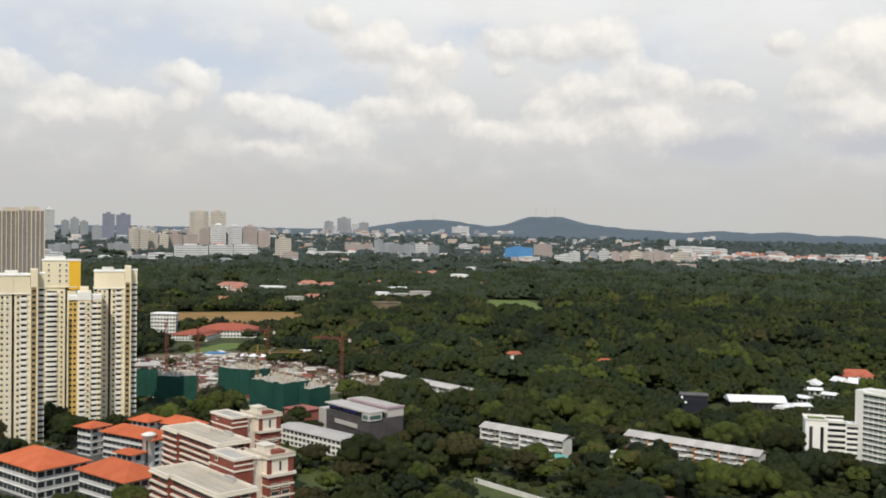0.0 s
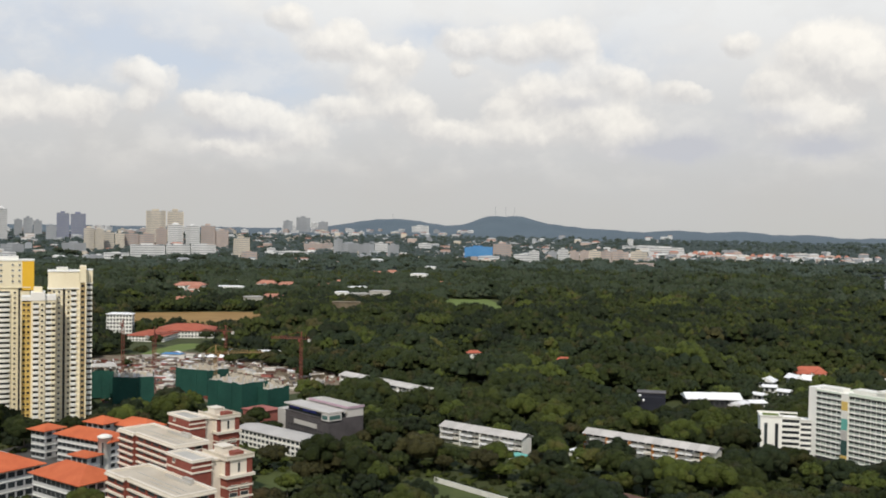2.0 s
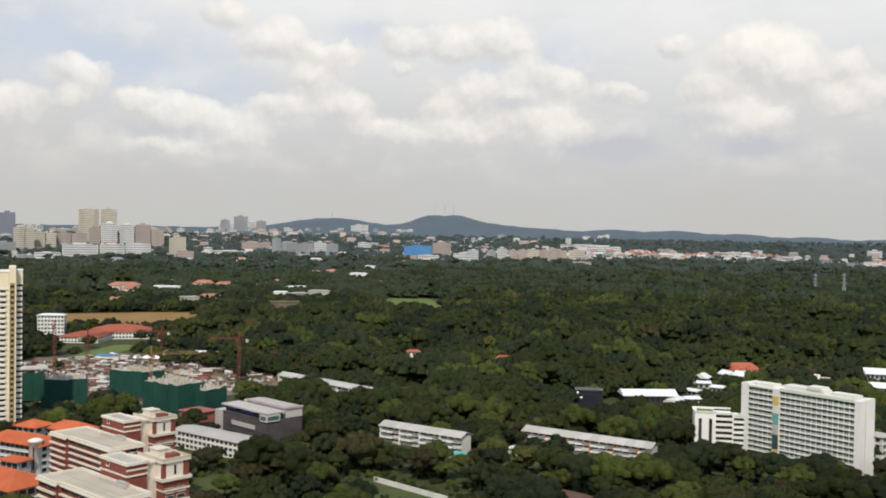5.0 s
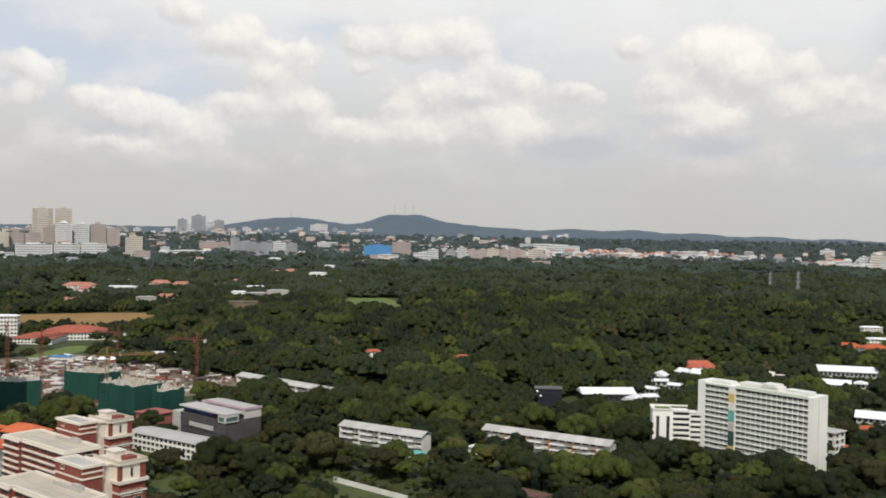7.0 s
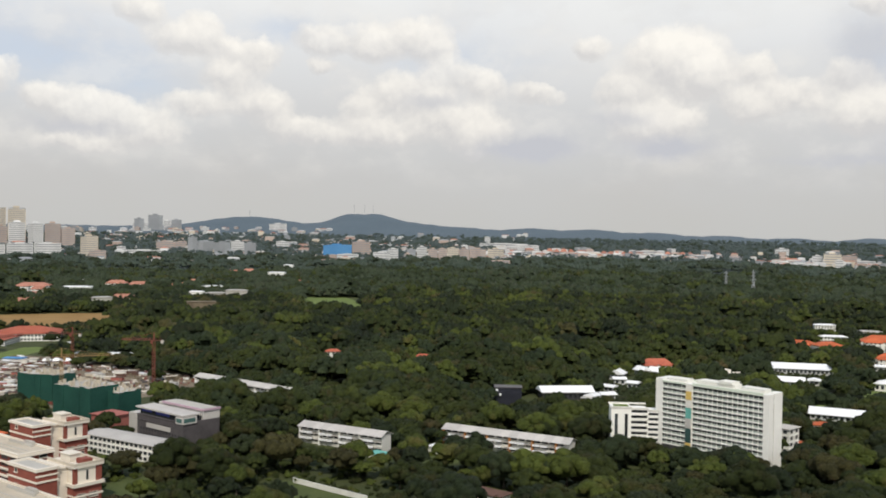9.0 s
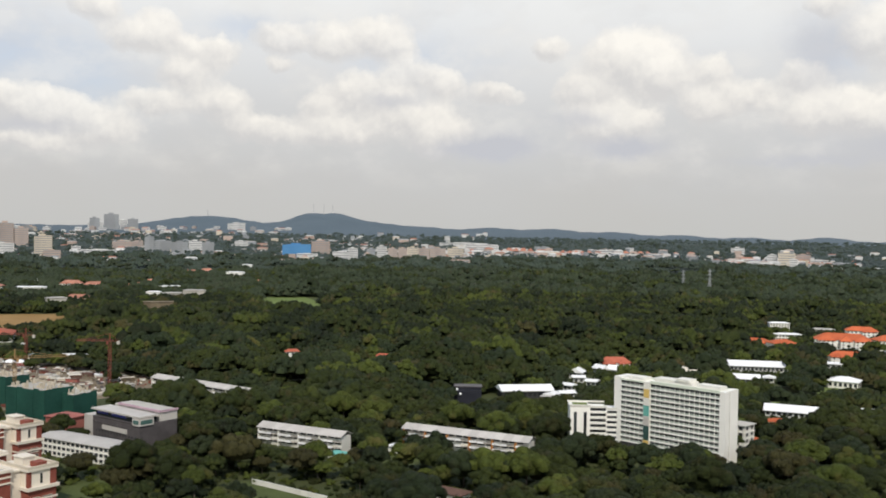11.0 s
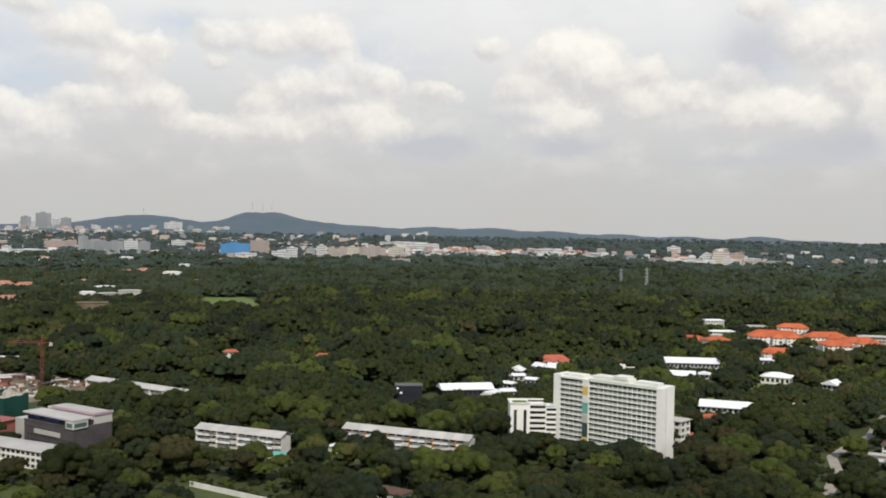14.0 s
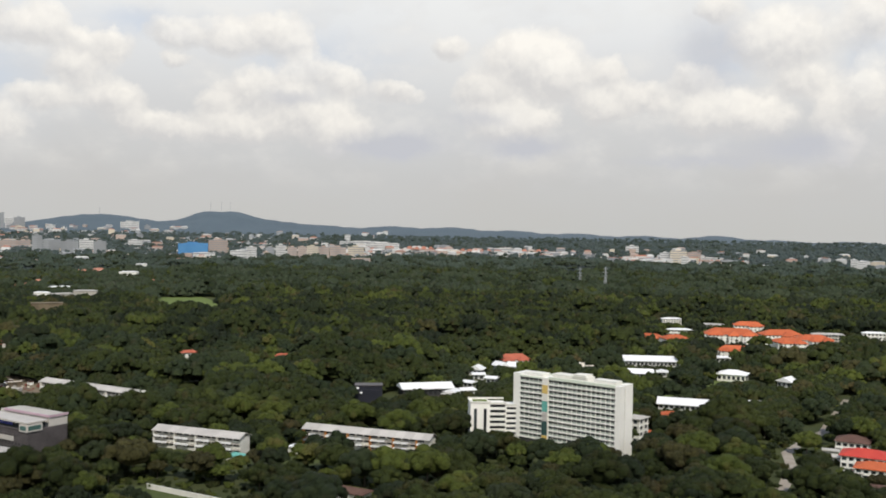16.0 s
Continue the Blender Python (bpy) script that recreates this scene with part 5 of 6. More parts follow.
EAST = [("white", 5.06, 3202, 68, 17), ("white", 7.03, 3092, 55, 32), ("white", 7.70, 3102, 32, 43), ("dark", 8.76, 3302, 30, 30), ("white", 9.38, 3216, 33, 44), ("pink", 10.04, 3180, 30, 40),
    ("pink", 10.61, 3188, 29, 40), ("cream", 11.21, 3198, 36, 42), ("pink", 11.85, 3162, 35, 43), ("pink", 12.67, 3268, 54, 37), ("cream", 13.71, 3284, 54, 37), ("pink", 14.00, 3022, 59, 17),
    ("white", 15.21, 3580, 122, 30), ("white", 16.01, 3568, 29, 28), ("white", 14.17, 3800, 186, 19), ("grey", 18.88, 3572, 39, 25)]
FAR_EAST = [("white", 41.67, 3128, 20, 35), ("white", 42.06, 3094, 23, 33), ("white", 29.77, 3664, 47, 29), ("pink", 30.26, 3272, 60, 17), ("white", 31.62, 3270, 31, 35), ("cream", 32.38, 3236, 51, 45),
    ("pink", 33.24, 3298, 43, 35), ("white", 32.73, 3086, 22, 35), ("white", 34.07, 3312, 54, 18), ("grey", 35.09, 3216, 62, 18), ("white", 36.97, 3118, 33, 12), ("grey", 42.99, 3178, 28, 17),
    ("white", 30.23, 3224, 117, 13), ("white", 13.22, 4026, 23, 28), ("redroof", 17.47, 3520, 102, 25), ("white", 18.98, 3500, 80, 15), ("redroof", 20.73, 3512, 116, 19), ("white", 22.38, 3546, 88, 19),
    ("redroof", 24.20, 3560, 103, 17)]
STYLES = {"white": (FAR_WHITE, "far white apartment block with dark window bands"), "grey": (FAR_GREY, "far grey tower block"), "slate": (FAR_BLUE, "far slate blue tower block"),
          "cream": (FAR_CREAM, "far cream apartment block"), "pink": (FAR_PINK, "far pinkish apartment block"), "brown": (FAR_PINK, "far brown apartment block"),
          "dark": (FAR_GREY, "far dark grey block"), "blue": (BLUE_SHEET, "far building wrapped in bright blue sheeting"), "redroof": (FAR_WHITE, "far row of houses with red roofs")}


def city_block(style, az, d, w, h):
    x, y = d * math.sin(radians(az)), d * math.cos(radians(az))
    z = ground_z(x, y)
    m, label = STYLES[style]
    dep = min(w * .7, 26)
    t = thing("far_block", x, y, z, -az, label, "building", "far city blocks")
    rng = random.Random(int(az * 100) + int(d))
    if style == "redroof":
        part("wall", boxes((-w / 2, 0, -8, w / 2, 14, h * .5)), m, t)
        n = max(2, int(w / 22))
        for k in range(n):
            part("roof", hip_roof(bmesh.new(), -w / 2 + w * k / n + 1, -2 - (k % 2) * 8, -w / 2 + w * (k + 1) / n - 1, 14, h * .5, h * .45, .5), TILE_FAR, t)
    else:
        cols = max(1, int(w / 15))
        for k in range(cols):
            step = rng.uniform(-.06, 0) * h if cols > 1 else 0
            part("wall", boxes((-w / 2 + w * k / cols, (k % 2) * .08, -12, -w / 2 + w * (k + 1) / cols - .01, dep, h + step)), m, t)
        if style != "blue":
            floors = max(2, int(h / 6.5))
            for f in range(floors):
                zz = h * (f + .35) / floors
                part("window_band", boxes((-w * .47, -.2, zz, w * .47, .2, zz + h * .38 / floors)), FAR_GLASS, t)
        part("roof_room", boxes((-w * .2, dep * .3, h - .1 * h, w * .15, dep * .7, h + min(5, h * .07))), m, t)
        if style == "white" and h > 70:
            part("roof_point", hip_roof(bmesh.new(), -w * .25, dep * .2, w * .25, dep * .8, h, h * .08), m, t)
    keep_open(x, y, w / 2 + 4, 16, -az)
    keep_low(x, y, w / 2 + 4, 60, 0)


for row in WEST + WEST_LOW + MIDDLE + EAST + FAR_EAST:
    city_block(*row)


def striped_tower(x, y, turn, w, h, n):
    """Tall grey-brown slab tower with pale vertical ribs."""
    t = thing("ribbed_tower", x, y, 0, turn, "tall grey-brown apartment tower with pale vertical ribs", "tower block", "ribbed towers")
    part("wall", boxes((-w / 2, 0, 0, w / 2, 16, h)), surface("taupe_paint", (.22, .19, .165), (.29, .25, .22), .03, .8, fine=.3), t)
    rib = mesh_of(boxes((-.7, -1.2, 0, .7, .2, h + 2.5)), "rib", FAR_CREAM)
    slot = mesh_of(boxes((-.5, -.3, 3, .5, .1, h - 4)), "window_strip", FAR_GLASS)
    for k in range(n + 1):
        piece("rib", rib, t, pose(-w / 2 + w * k / n, 0, 0))
        if k < n:
            piece("window_strip", slot, t, pose(-w / 2 + w * (k + .5) / n, 0, 0))
    part("roof_room", boxes((-w * .3, 4, h, w * .3, 12, h + 5)), FAR_CREAM, t)


striped_tower(-542.2, 1225.4, 24, 32, 143.2, 6)
striped_tower(-516.8, 1225.5, 23, 30, 144.3, 6)


def scatter_town():
    """Small pale houses and sheds over the far plain and hill foot."""
    rng = random.Random(5)
    for k in range(295):
        az = rng.uniform(-25, 16) if k < 140 else rng.uniform(8, 43) if k < 200 else rng.uniform(14, 28) if k < 250 else rng.gauss(32, 1.6)
        d = rng.uniform(2950, 4350) if k < 140 else rng.uniform(3250, 3750) if k < 200 else rng.uniform(3380, 3560) if k < 250 else rng.uniform(3150, 3420)
        if 8 < az < 28 and d < 3300:
            continue
        x, y = d * math.sin(radians(az)), d * math.cos(radians(az))
        w, h = rng.uniform(14, 42), rng.uniform(9, 20)
        t = thing("far_house", x, y, ground_z(x, y), rng.uniform(-20, 20) - az, "small pale building far off among trees", "building", "far houses")
        part("wall", boxes((-w / 2, -6, -6, w / 2, 6, h)), rng.choice((FAR_WHITE, FAR_WHITE, FAR_CREAM, FAR_GREY, FAR_PINK)), t)
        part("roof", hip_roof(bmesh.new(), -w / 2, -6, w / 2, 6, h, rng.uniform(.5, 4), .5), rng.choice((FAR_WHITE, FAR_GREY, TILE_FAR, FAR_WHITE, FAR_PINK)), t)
        keep_low(x, y, w / 2 + 3, 60, 10)


scatter_town()


def far_rows(name, label, count, seed, places):
    """Countless small pale buildings far off, joined: walls, flat or pitched roofs, a dark band of openings."""
    rng = random.Random(seed)
    bm = bmesh.new()
    for k in range(count):
        a0, a1, d0, d1, w0, w1, h0, h1 = places[k % len(places)]
        az, d = rng.uniform(a0, a1), rng.uniform(d0, d1)
        x, y = d * math.sin(radians(az)), d * math.cos(radians(az))
        z, turn = ground_z(x, y) - 3, radians(rng.uniform(-28, 28) - az)
        w, h, dep = rng.uniform(w0, w1), rng.uniform(h0, h1), rng.uniform(9, 15)
        first = len(bm.verts)
        wall, roof = rng.choice((0, 0, 0, 1, 2, 3)), rng.choice((0, 3, 3, 4, 4, 0))
        box(bm, -w / 2, -dep / 2, 0, w / 2, dep / 2, h, wall)
        floors = max(1, int(h / 6))
        for q in range(floors):
            box(bm, -w * .44, -dep / 2 - .3, h * (q + .35) / floors, w * .44, -dep / 2 + .2, h * (q + .7) / floors, 5)
        if h < 16:
            hip_roof(bm, -w / 2, -dep / 2, w / 2, dep / 2, h, rng.uniform(1.0, 3.6), .6)
            bm.faces.ensure_lookup_table()
            for q in range(9):
                bm.faces[-1 - q].material_index = roof
        else:
            box(bm, -w * .2, -dep * .3, h, w * .12, dep * .3, h + rng.uniform(2, 5), wall)
        bm.verts.ensure_lookup_table()
        m = Matrix.Translation((x, y, z)) @ Matrix.Rotation(turn, 4, "Z")
        for v in bm.verts[first:]:
            v.co = m @ v.co
    ob = new(name, mesh_of(bm, name, FAR_WHITE, FAR_CREAM, FAR_PINK, FAR_GREY, TILE_FAR, FAR_GLASS))
    tagged(ob, label, "buildings", kind="stuff")


far_rows("far_town", "crowded pale low buildings spread over the far plain", 420, 61,
         [(-25, 10, 3000, 3700, 10, 30, 7, 13), (-25, -3, 3500, 4300, 10, 36, 8, 18), (-14, 12, 3600, 4250, 10, 32, 7, 13)])
far_rows("far_town", "pale terraces with red roofs along the edge of the woods", 330, 62,
         [(8, 17, 3250, 3500, 10, 30, 9, 18), (16, 29, 3400, 3600, 10, 26, 6, 11), (16, 29, 3400, 3600, 10, 24, 6, 10), (29, 36, 3150, 3420, 10, 28, 7, 13)])
far_rows("far_estate", "pale estates at the foot of the far hills", 150, 63,
         [(-8, 4, 4250, 4480, 14, 40, 9, 18), (4, 9, 3700, 4050, 16, 46, 9, 15), (-25, -9, 4200, 4450, 20, 46, 12, 30)])


def pylon(x, y, h, label):
    t = thing("power_pylon", x, y, 0, 20, label, "pylon", "pylons")
    bm = bmesh.new()
    for i, j in ((-1, -1), (1, -1), (1, 1), (-1, 1)):
        beam(bm, (i * 4, j * 4, 0), (i * 1.1, j * 1.1, h * .62), .35)
        beam(bm, (i * 1.1, j * 1.1, h * .62), (i * .5, j * .5, h), .3)
    for k in range(7):
        z0, z1 = h * .62 * k / 7, h * .62 * (k + 1) / 7
        a, b = 4 - 2.9 * k / 7, 4 - 2.9 * (k + 1) / 7
        for s in (-1, 1):
            beam(bm, (-a, s * a, z0), (b, s * b, z1), .18)
            beam(bm, (s * a, -a, z0), (s * b, b, z1), .18)
    part("tower", bm, FAR_GREY, t)
    for z in (.66, .79, .92):
        bm = bmesh.new()
        beam(bm, (-7, 0, h * z), (7, 0, h * z), .3)
        beam(bm, (-7, 0, h * z), (0, 0, h * (z + .05)), .2)
        beam(bm, (7, 0, h * z), (0, 0, h * (z + .05)), .2)
        part("cross_arm", bm, FAR_GREY, t)


pylon(930.2, 1839.1, 52, "grey lattice power pylon standing in the forest")
pylon(960.4, 1784.4, 56, "grey lattice power pylon beside a clearing")
keep_open(913.6, 1806.2, 8, 30, 0)
keep_open(943.6, 1753.1, 8, 30, 0)


def hill_mast(az, h):
    d = 4800
    x, y = d * math.sin(radians(az)), d * math.cos(radians(az))
    t = thing("radio_mast", x, y, ground_z(x, y) - 5, 0, "thin radio mast on the far hill", "mast", "radio masts")
    bm = bmesh.new()
    beam(bm, (0, 0, 0), (0, 0, h), .6)
    part("mast", bm, FAR_GREY, t)
    part("base", boxes((-5, -5, 0, 5, 5, 9)), FAR_WHITE, t)


for az, h in ((-.6, 36), (5.4, 50), (6.0, 55), (6.5, 48)):
    hill_mast(az, h)

# ------------------------------------------------------------------ trees
# x, y, crown radius, kind
SITE_TREES = [(-165.7, 722.7, 6.5, 2), (-260.5, 1046.0, 9, 0), (-321.6, 1079.9, 9, 2), (-247.0, 885.2, 5, 1), (-119.1, 929.4, 8, 2), (-82.0, 828.6, 8, 0), (-159.5, 913.3, 7, 0), (-71.6, 942.6, 7, 1), (-190.2, 636.4, 4, 3), (-182.7, 642.6, 4.5, 0), (-173.0, 645.3, 4, 1), (-215.6, 1088.5, 9, 2), (238.9, 465.3, 12.5, 2), (234.8, 474.9, 9, 2), (252.9, 472.6, 9, 2), (250.7, 487.2, 7, 2), (112.6, 540.1, 6.5, 2), (112.7, 556.9, 6, 2), (82.4, 566.5, 6.5, 2), (90.8, 588.8, 6, 1)]


def ico_arrays(sub):
    bm = bmesh.new()
    bmesh.ops.create_icosphere(bm, subdivisions=sub, radius=1.0)
    v = np.array([p.co[:] for p in bm.verts])
    f = np.array([[p.index for p in q.verts] for q in bm.faces])
    bm.free()
    return v, f


def dome_arrays(n, m):
    """The upper part of a ball in two rings: what shows of a clump from above."""
    v = [(math.cos(k * 6.2832 / n), math.sin(k * 6.2832 / n), -.35) for k in range(n)]
    v += [(.82 * math.cos((k + .5) * 6.2832 / m), .82 * math.sin((k + .5) * 6.2832 / m), .48) for k in range(m)]
    v.append((0, 0, .98))
    f = []
    for k in range(n):
        a, b = k, (k + 1) % n
        q = n + int(k * m / n) % m
        f.append((a, b, q))
        p = n + int((k + 1) * m / n) % m
        if p != q:
            f.append((b, p, q))
    f += [(n + k, n + (k + 1) % m, n + m) for k in range(m)]
    return np.array(v), np.array(f)


def without_underside(arrays):
    v, f = arrays
    return v, f[v[f].mean(1)[:, 2] > -.55]


ICO = {0: dome_arrays(5, 3), 1: dome_arrays(8, 6), 2: without_underside(ico_arrays(2))}


def crown_arrays(seed, lumps, sub, leaves, flat=0.62, leaf=0.05, size=1.0, wild=.16):
    """A crown of radius 1 on z 0: rounded clumps packed over a dome, with small sprays of leaves standing off them."""
    rng = np.random.RandomState(seed)
    vs, fs, n = [], [], 0
    V, F = ICO[sub]
    centres = []
    lean = rng.uniform(-.12, .12, 2)
    for k in range(lumps):
        if k == 0:
            c, r = np.array([0, 0, flat * 0.35]), 0.62
        else:
            a = k * 2.399 + rng.uniform(-.35, .35)
            q = math.sqrt((k + .3) / lumps) * rng.uniform(.74, .92)
            c = np.array([q * math.cos(a) + lean[0], q * math.sin(a) + lean[1], flat * (1.0 - 0.85 * q * q) + rng.uniform(-.10, .10)])
            r = rng.uniform(.20, .36) * size * (1.0 if lumps > 6 else 1.35)
        centres.append((c, r))
        d = 1 + rng.uniform(-wild, wild, len(V))
        vs.append(V * d[:, None] * np.array([r, r, r * .85]) + c)
        fs.append(F + n)
        n += len(V)
    if leaves:
        idx = rng.randint(0, lumps, leaves)
        dirs = rng.normal(size=(leaves, 3))
        dirs[:, 2] = np.abs(dirs[:, 2]) * 1.1 - .2
        dirs /= np.linalg.norm(dirs, axis=1)[:, None]
        cc = np.array([centres[i][0] for i in idx])
        rr = np.array([centres[i][1] for i in idx])
        pos = cc + dirs * (rr * rng.uniform(.86, 1.16, leaves))[:, None] * np.array([1, 1, .85])
        t1 = np.cross(dirs, rng.normal(size=(leaves, 3)))
        t1 /= np.linalg.norm(t1, axis=1)[:, None]
        t2 = np.cross(dirs, t1) + dirs * rng.uniform(-.5, .5, (leaves, 1))
        s = (leaf * rng.uniform(.55, 1.4, leaves))[:, None]
        quad = np.stack([pos - t1 * s, pos - t2 * s * .8, pos + t1 * s * 1.1, pos + t2 * s], 1).reshape(-1, 3)
        vs.append(quad)
        b = n + 4 * np.arange(leaves)
        fs.append(np.stack([b, b + 1, b + 2], 1))
        fs.append(np.stack([b, b + 2, b + 3], 1))
    return np.concatenate(vs), np.concatenate(fs)


def mesh_from_arrays(name, v, f, material):
    me = bpy.data.meshes.new(name)
    me.vertices.add(len(v))
    me.vertices.foreach_set("co", np.ascontiguousarray(v, dtype=np.float32).ravel())
    me.loops.add(3 * len(f))
    me.loops.foreach_set("vertex_index", np.ascontiguousarray(f, dtype=np.int32).ravel())
    me.polygons.add(len(f))
    me.polygons.foreach_set("loop_start", 3 * np.arange(len(f), dtype=np.int32))
    me.polygons.foreach_set("use_smooth", np.ones(len(f), dtype=bool))
    me.update(calc_edges=True)
    me.materials.append(material)
    return me


def forest(name, label, crowns, spots, material):
    """Many crowns joined into one mass; spots: x, y, z, radius, height."""
    rng = np.random.RandomState(len(spots))
    vs, fs, n = [], [], 0
    for x, y, z, r, h in spots:
        v, f = crowns[rng.randint(len(crowns))]
        a = rng.uniform(0, 6.283)
        c, s = math.cos(a) * r, math.sin(a) * r
        vs.append(np.stack([v[:, 0] * c - v[:, 1] * s + x, v[:, 0] * s + v[:, 1] * c + y, v[:, 2] * r * rng.uniform(.85, 1.2) + z + h], 1))
        fs.append(f + n)
        n += len(v)
    if not vs:
        return
    ob = new(name, mesh_from_arrays(name, np.concatenate(vs), np.concatenate(fs), material))
    tagged(ob, label, "trees", kind="stuff")


def scatter(rng, d0, d1, step, a0, a1, margin=0.0):
    """Places over a fan of ground between two distances, unevenly spaced."""
    out = []
    d = d0
    while d < d1:
        k = radians(a1 - a0) * d / step
        for i in range(int(k)):
            a = radians(a0) + (i + rng.uniform(0, 1)) / k * radians(a1 - a0)
            q = d + rng.uniform(-.5, .5) * step
            x, y = q * math.sin(a), q * math.cos(a)
            if not is_open(x, y, margin):
                out.append((x, y))
        d += step * 0.92
    return out


def tree_meshes(kind, seed, lumps, leaves, flat, leaf, material):
    v, f = crown_arrays(seed, lumps, 2, leaves, flat, leaf, .9, .13)
    crown = mesh_from_arrays("crown", v, f, material)
    bm = bmesh.new()
    rng = random.Random(seed)
    bottom = [bm.verts.new((.045 * math.cos(k * 1.0472), .045 * math.sin(k * 1.0472), -.95)) for k in range(6)]
    top = [bm.verts.new((.022 * math.cos(k * 1.0472), .022 * math.sin(k * 1.0472), .12)) for k in range(6)]
    for k in range(6):
        bm.faces.new((bottom[k], bottom[(k + 1) % 6], top[(k + 1) % 6], top[k]))
    for k in range(5):
        a = k * 1.26 + rng.uniform(-.3, .3)
        beam(bm, (0, 0, rng.uniform(-.35, 0)), (.5 * math.cos(a), .5 * math.sin(a), .3), .013)
    return crown, mesh_of(bm, "trunk", BARK)


KINDS = [tree_meshes("broad", 3, 26, 2600, .55, .030, LEAF), tree_meshes("round", 5, 24, 2600, .85, .030, LEAF),
         tree_meshes("dense", 8, 28, 2600, .75, .028, LEAF_DARK), tree_meshes("light", 11, 22, 2400, .70, .032, LEAF_LIGHT),
         tree_meshes("open", 14, 20, 2200, .45, .034, LEAF), tree_meshes("tall", 17, 22, 2200, 1.05, .032, LEAF_DARK), tree_meshes("sparse", 19, 18, 2300, .65, .036, LEAF_OLIVE)]
TREE_LABELS = ["broad spreading tree with dark green leaves", "rounded leafy green tree on a slim trunk", "dense dark green tree with a heavy crown",
               "bright light green tree among darker ones", "flat-topped open rain tree with green leaves", "tall narrow dark green tree", "olive brown tree with a thin crown"]


def tree(x, y, r, kind, turn, lift=None):
    h = r * 0.95 if lift is None else lift
    ob = new("tree")
    ob.matrix_world = Matrix.LocRotScale((x, y, h), Euler((0, 0, radians(turn))), (r, r, r))
    tagged(ob, TREE_LABELS[kind], "tree", "woodland trees")
    crown, trunk = KINDS[kind]
    piece("crown", crown, ob, Matrix.Identity(4))
    piece("trunk", trunk, ob, Matrix.Diagonal((1, 1, h / (r * .95), 1)))
    return ob


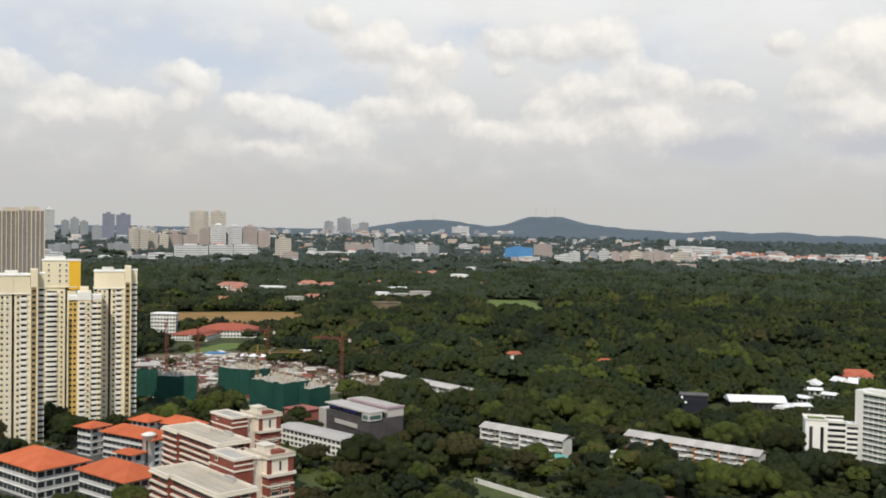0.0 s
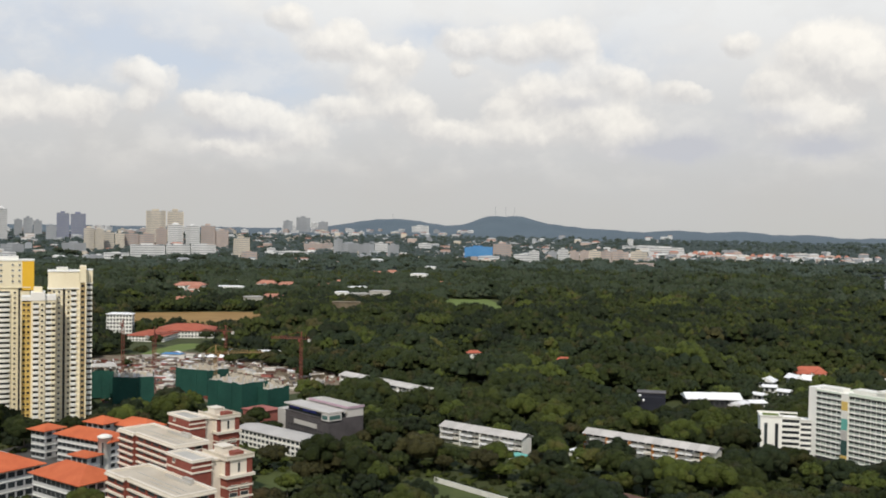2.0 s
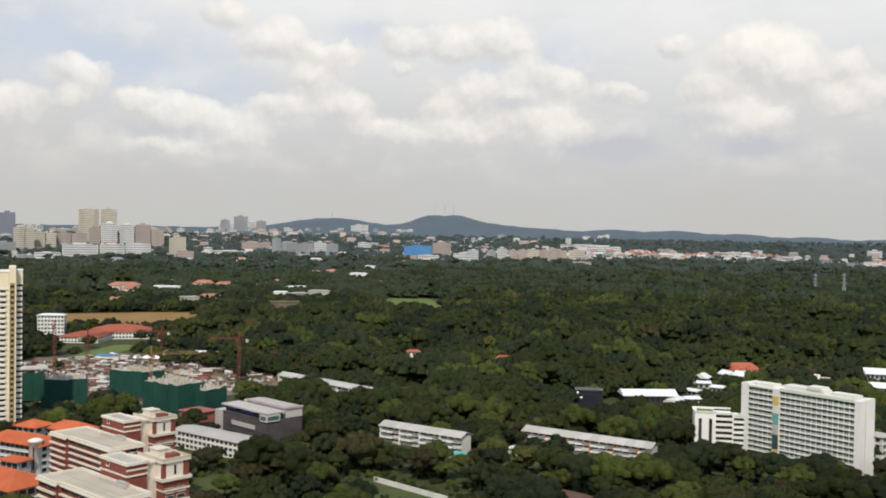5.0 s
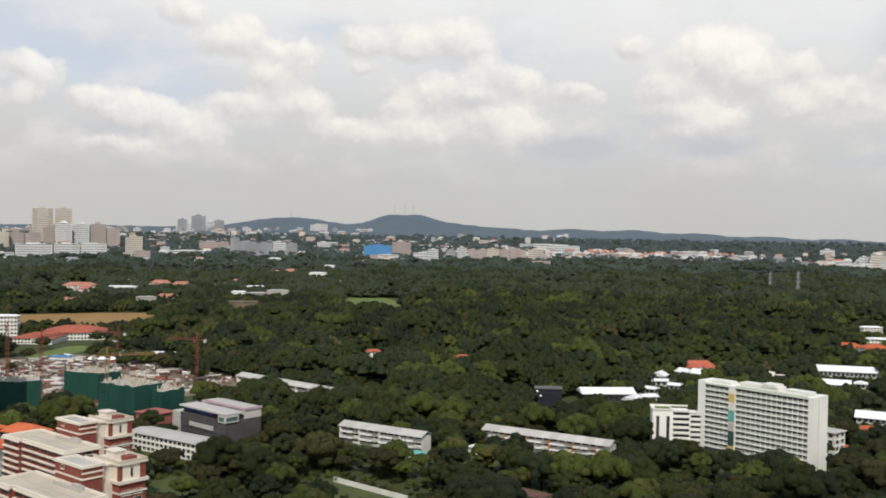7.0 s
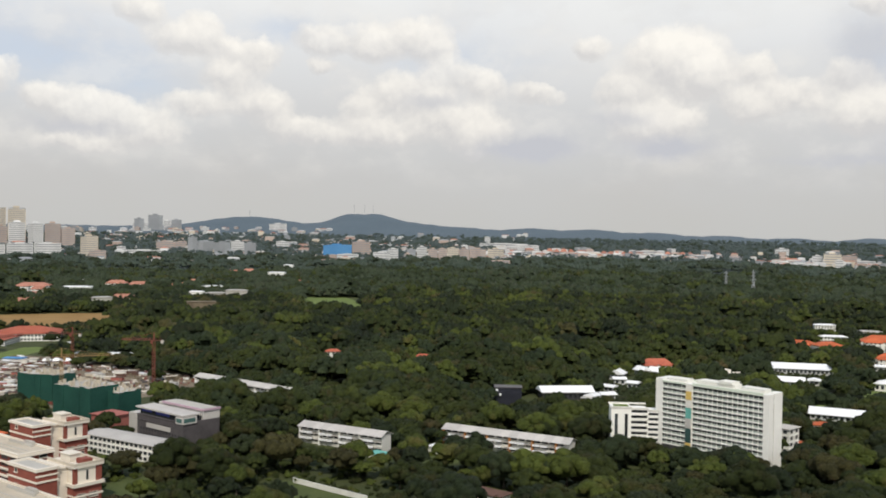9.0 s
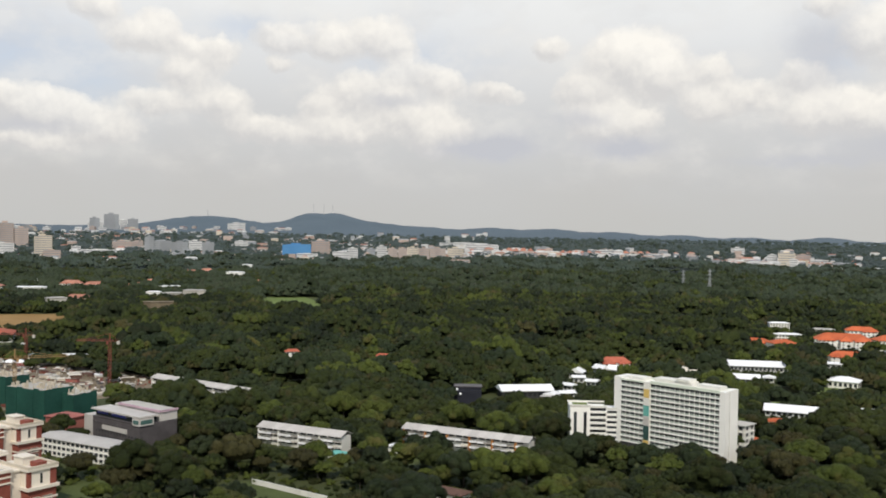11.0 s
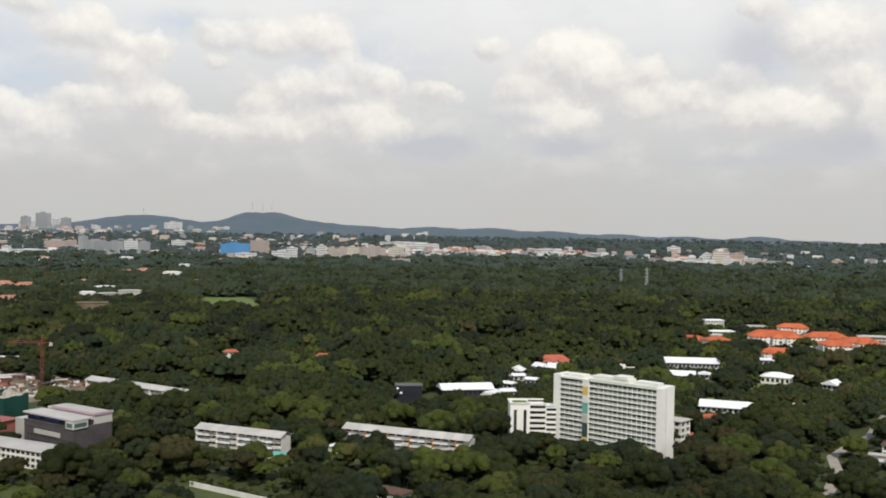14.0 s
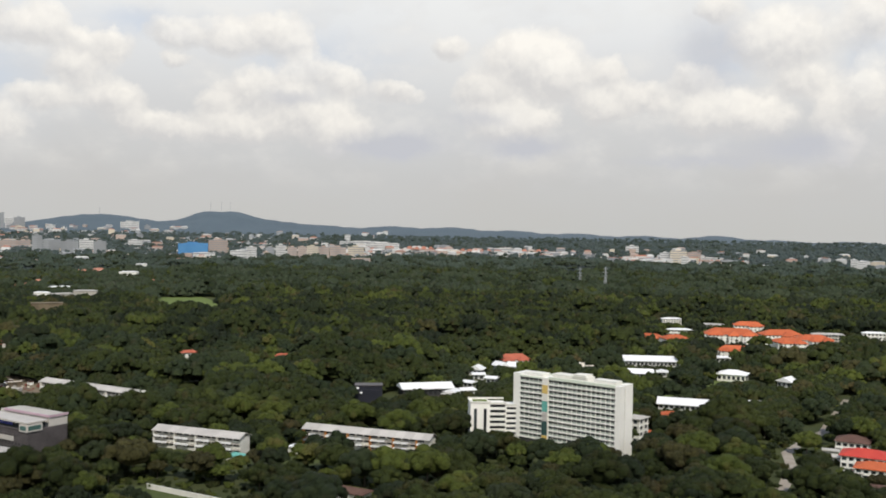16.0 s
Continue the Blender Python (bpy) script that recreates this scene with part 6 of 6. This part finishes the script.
def plant_woods():
    rng = random.Random(21)
    near = [crown_arrays(30 + i, 18, 1, 420, .6 + .08 * i, .045) for i in range(6)]
    mid = [crown_arrays(50 + i, 14, 1, 110, .55 + .06 * i, .055) for i in range(8)]
    mid_far = [crown_arrays(90 + i, 10, 0, 26, .55 + .06 * i, .075) for i in range(8)]
    far = [crown_arrays(70 + i, 6, 0, 4, .45 + .08 * i, .10) for i in range(6)]
    haze = [crown_arrays(130 + i, 4, 0, 0, .5 + .1 * i) for i in range(4)]
    bush = [crown_arrays(110 + i, 4, 0, 26, .6, .10) for i in range(4)]

    # larger share of dark leaves from 660 m out: canopy shade carried by colour
    DARKER_MIX = ((.50, LEAF), (.86, LEAF_DARK), (.91, LEAF_OLIVE), (1.01, LEAF_LIGHT))

    def stand(x, y):
        return noise.noise(Vector((x * .0085, y * .0085, 3.0))) + .5 * noise.noise(Vector((x * .025, y * .025, 7.0)))

    # single trees nearest the viewpoint
    spots = scatter(rng, 398, 660, 11.8, -25.5, 44.5, 3.0)
    rng.shuffle(spots)
    single, rest = spots[:295], spots[295:]
    for x, y in single:
        r = 5.0 + 9.0 * rng.random() ** 1.25
        kind = rng.choices(range(7), (5, 4, 1.8, 3.4, 3.4, .8, 1.8))[0]
        r = r if kind != 5 else r * .7
        if is_open(x, y, r * .6):
            r = max(4.0, r * .72)
        tree(x, y, r, kind, rng.uniform(0, 360), r * rng.uniform(.5, .9) + 2.0 * max(0, stand(x, y)))

    def rows(spots, lo, hi, tall=5.0):
        out = []
        for x, y in spots:
            r = lo + (hi - lo) * rng.random() ** 1.7 * (.65 + .6 * max(0, min(1, .5 + stand(x + 400, y))))
            h = r * .45 + rng.uniform(0, 2.5) + 2.0 + tall * max(0, stand(x, y) + .15)
            if tall > 5 and -420 < x < 140 and y > 1330 and math.hypot(x, y) < 2700:
                # lower trees over the suburb so its houses show from the camera
                r = min(r, lo + .5 * (hi - lo))
                h = r * .25 + rng.uniform(0, 2.5)
            elif tall > 5 and is_open(x, y, 30):
                # smaller trees round houses and clearings, sized to keep these in the camera's view
                r = lo + .5 * (r - lo)
                h = r * .42 + rng.uniform(0, 2.5)
            out.append((x, y, ground_z(x, y) - 1.5, r, h))
        return out

    def split(rows_, name, label, crowns, cuts=((.60, LEAF), (.84, LEAF_DARK), (.90, LEAF_OLIVE), (1.01, LEAF_LIGHT))):
        groups = [[] for _ in cuts]
        for q in rows_:
            u = min(1, max(0, rng.random() + .5 * stand(q[0] + 900, q[1])))
            for i, (c, _) in enumerate(cuts):
                if u < c:
                    groups[i].append(q)
                    break
        for g, (_, m) in zip(groups, cuts):
            forest(name, label, crowns, g, m)

    split(rows(rest, 3.5, 9.5), "woodland", "mixed green trees filling the ground between buildings", near)
    split(rows(scatter(rng, 660, 1000, 12.2, -25.5, 44.5, 3.5), 7.0, 17.0, 8.0), "woodland", "thick green tree canopy behind the school blocks", mid, DARKER_MIX)
    split(rows(scatter(rng, 1000, 1700, 15.0, -25.5, 44.5, 4.0), 9.5, 19.0, 6.5), "woodland", "unbroken green forest canopy", mid_far, DARKER_MIX)
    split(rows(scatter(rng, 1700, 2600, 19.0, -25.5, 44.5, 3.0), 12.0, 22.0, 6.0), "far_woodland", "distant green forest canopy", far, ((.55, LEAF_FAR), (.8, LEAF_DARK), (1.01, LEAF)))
    split(rows(scatter(rng, 2600, 3150, 19.0, -25.5, 44.5, 3.0), 8.0, 17.0, 12.0), "far_woodland", "distant strip of woods tinted blue-green for haze", far, ((.35, LEAF_FAR), (1.01, LEAF_HALF_HAZE)))
    split(rows(scatter(rng, 3150, 4250, 25.0, -25.5, 44.5, 4.0), 7.0, 14.0, 3.0), "far_woodland", "haze-tinted blue-green woods at the foot of the hills", haze, ((.3, LEAF_HALF_HAZE), (1.01, LEAF_HAZE)))
    # trees left standing on the building site and in front of the white slab
    for x, y, r, kind in SITE_TREES:
        tree(x, y, r, kind, rng.uniform(0, 360), r * .6)
    # undergrowth wherever the ground would show
    low = []
    d = 395.0
    while d < 1000:
        k = int(radians(72) * d / 7.5)
        for i in range(k):
            a, q = radians(-26) + (i + rng.random()) / k * radians(72), d + rng.uniform(-3, 3)
            x, y = q * math.sin(a), q * math.cos(a)
            if not inside(OPEN, x, y, .5) and (d < 680 or inside(LOW, x, y, 1)):
                r = rng.uniform(1.6, 3.6)
                low.append((x, y, -.6, r, r * .3))
        d += 7.0
    split(low, "undergrowth", "low green shrubs between trees and buildings", bush, ((.7, LEAF), (1.01, LEAF_LIGHT)))


plant_woods()
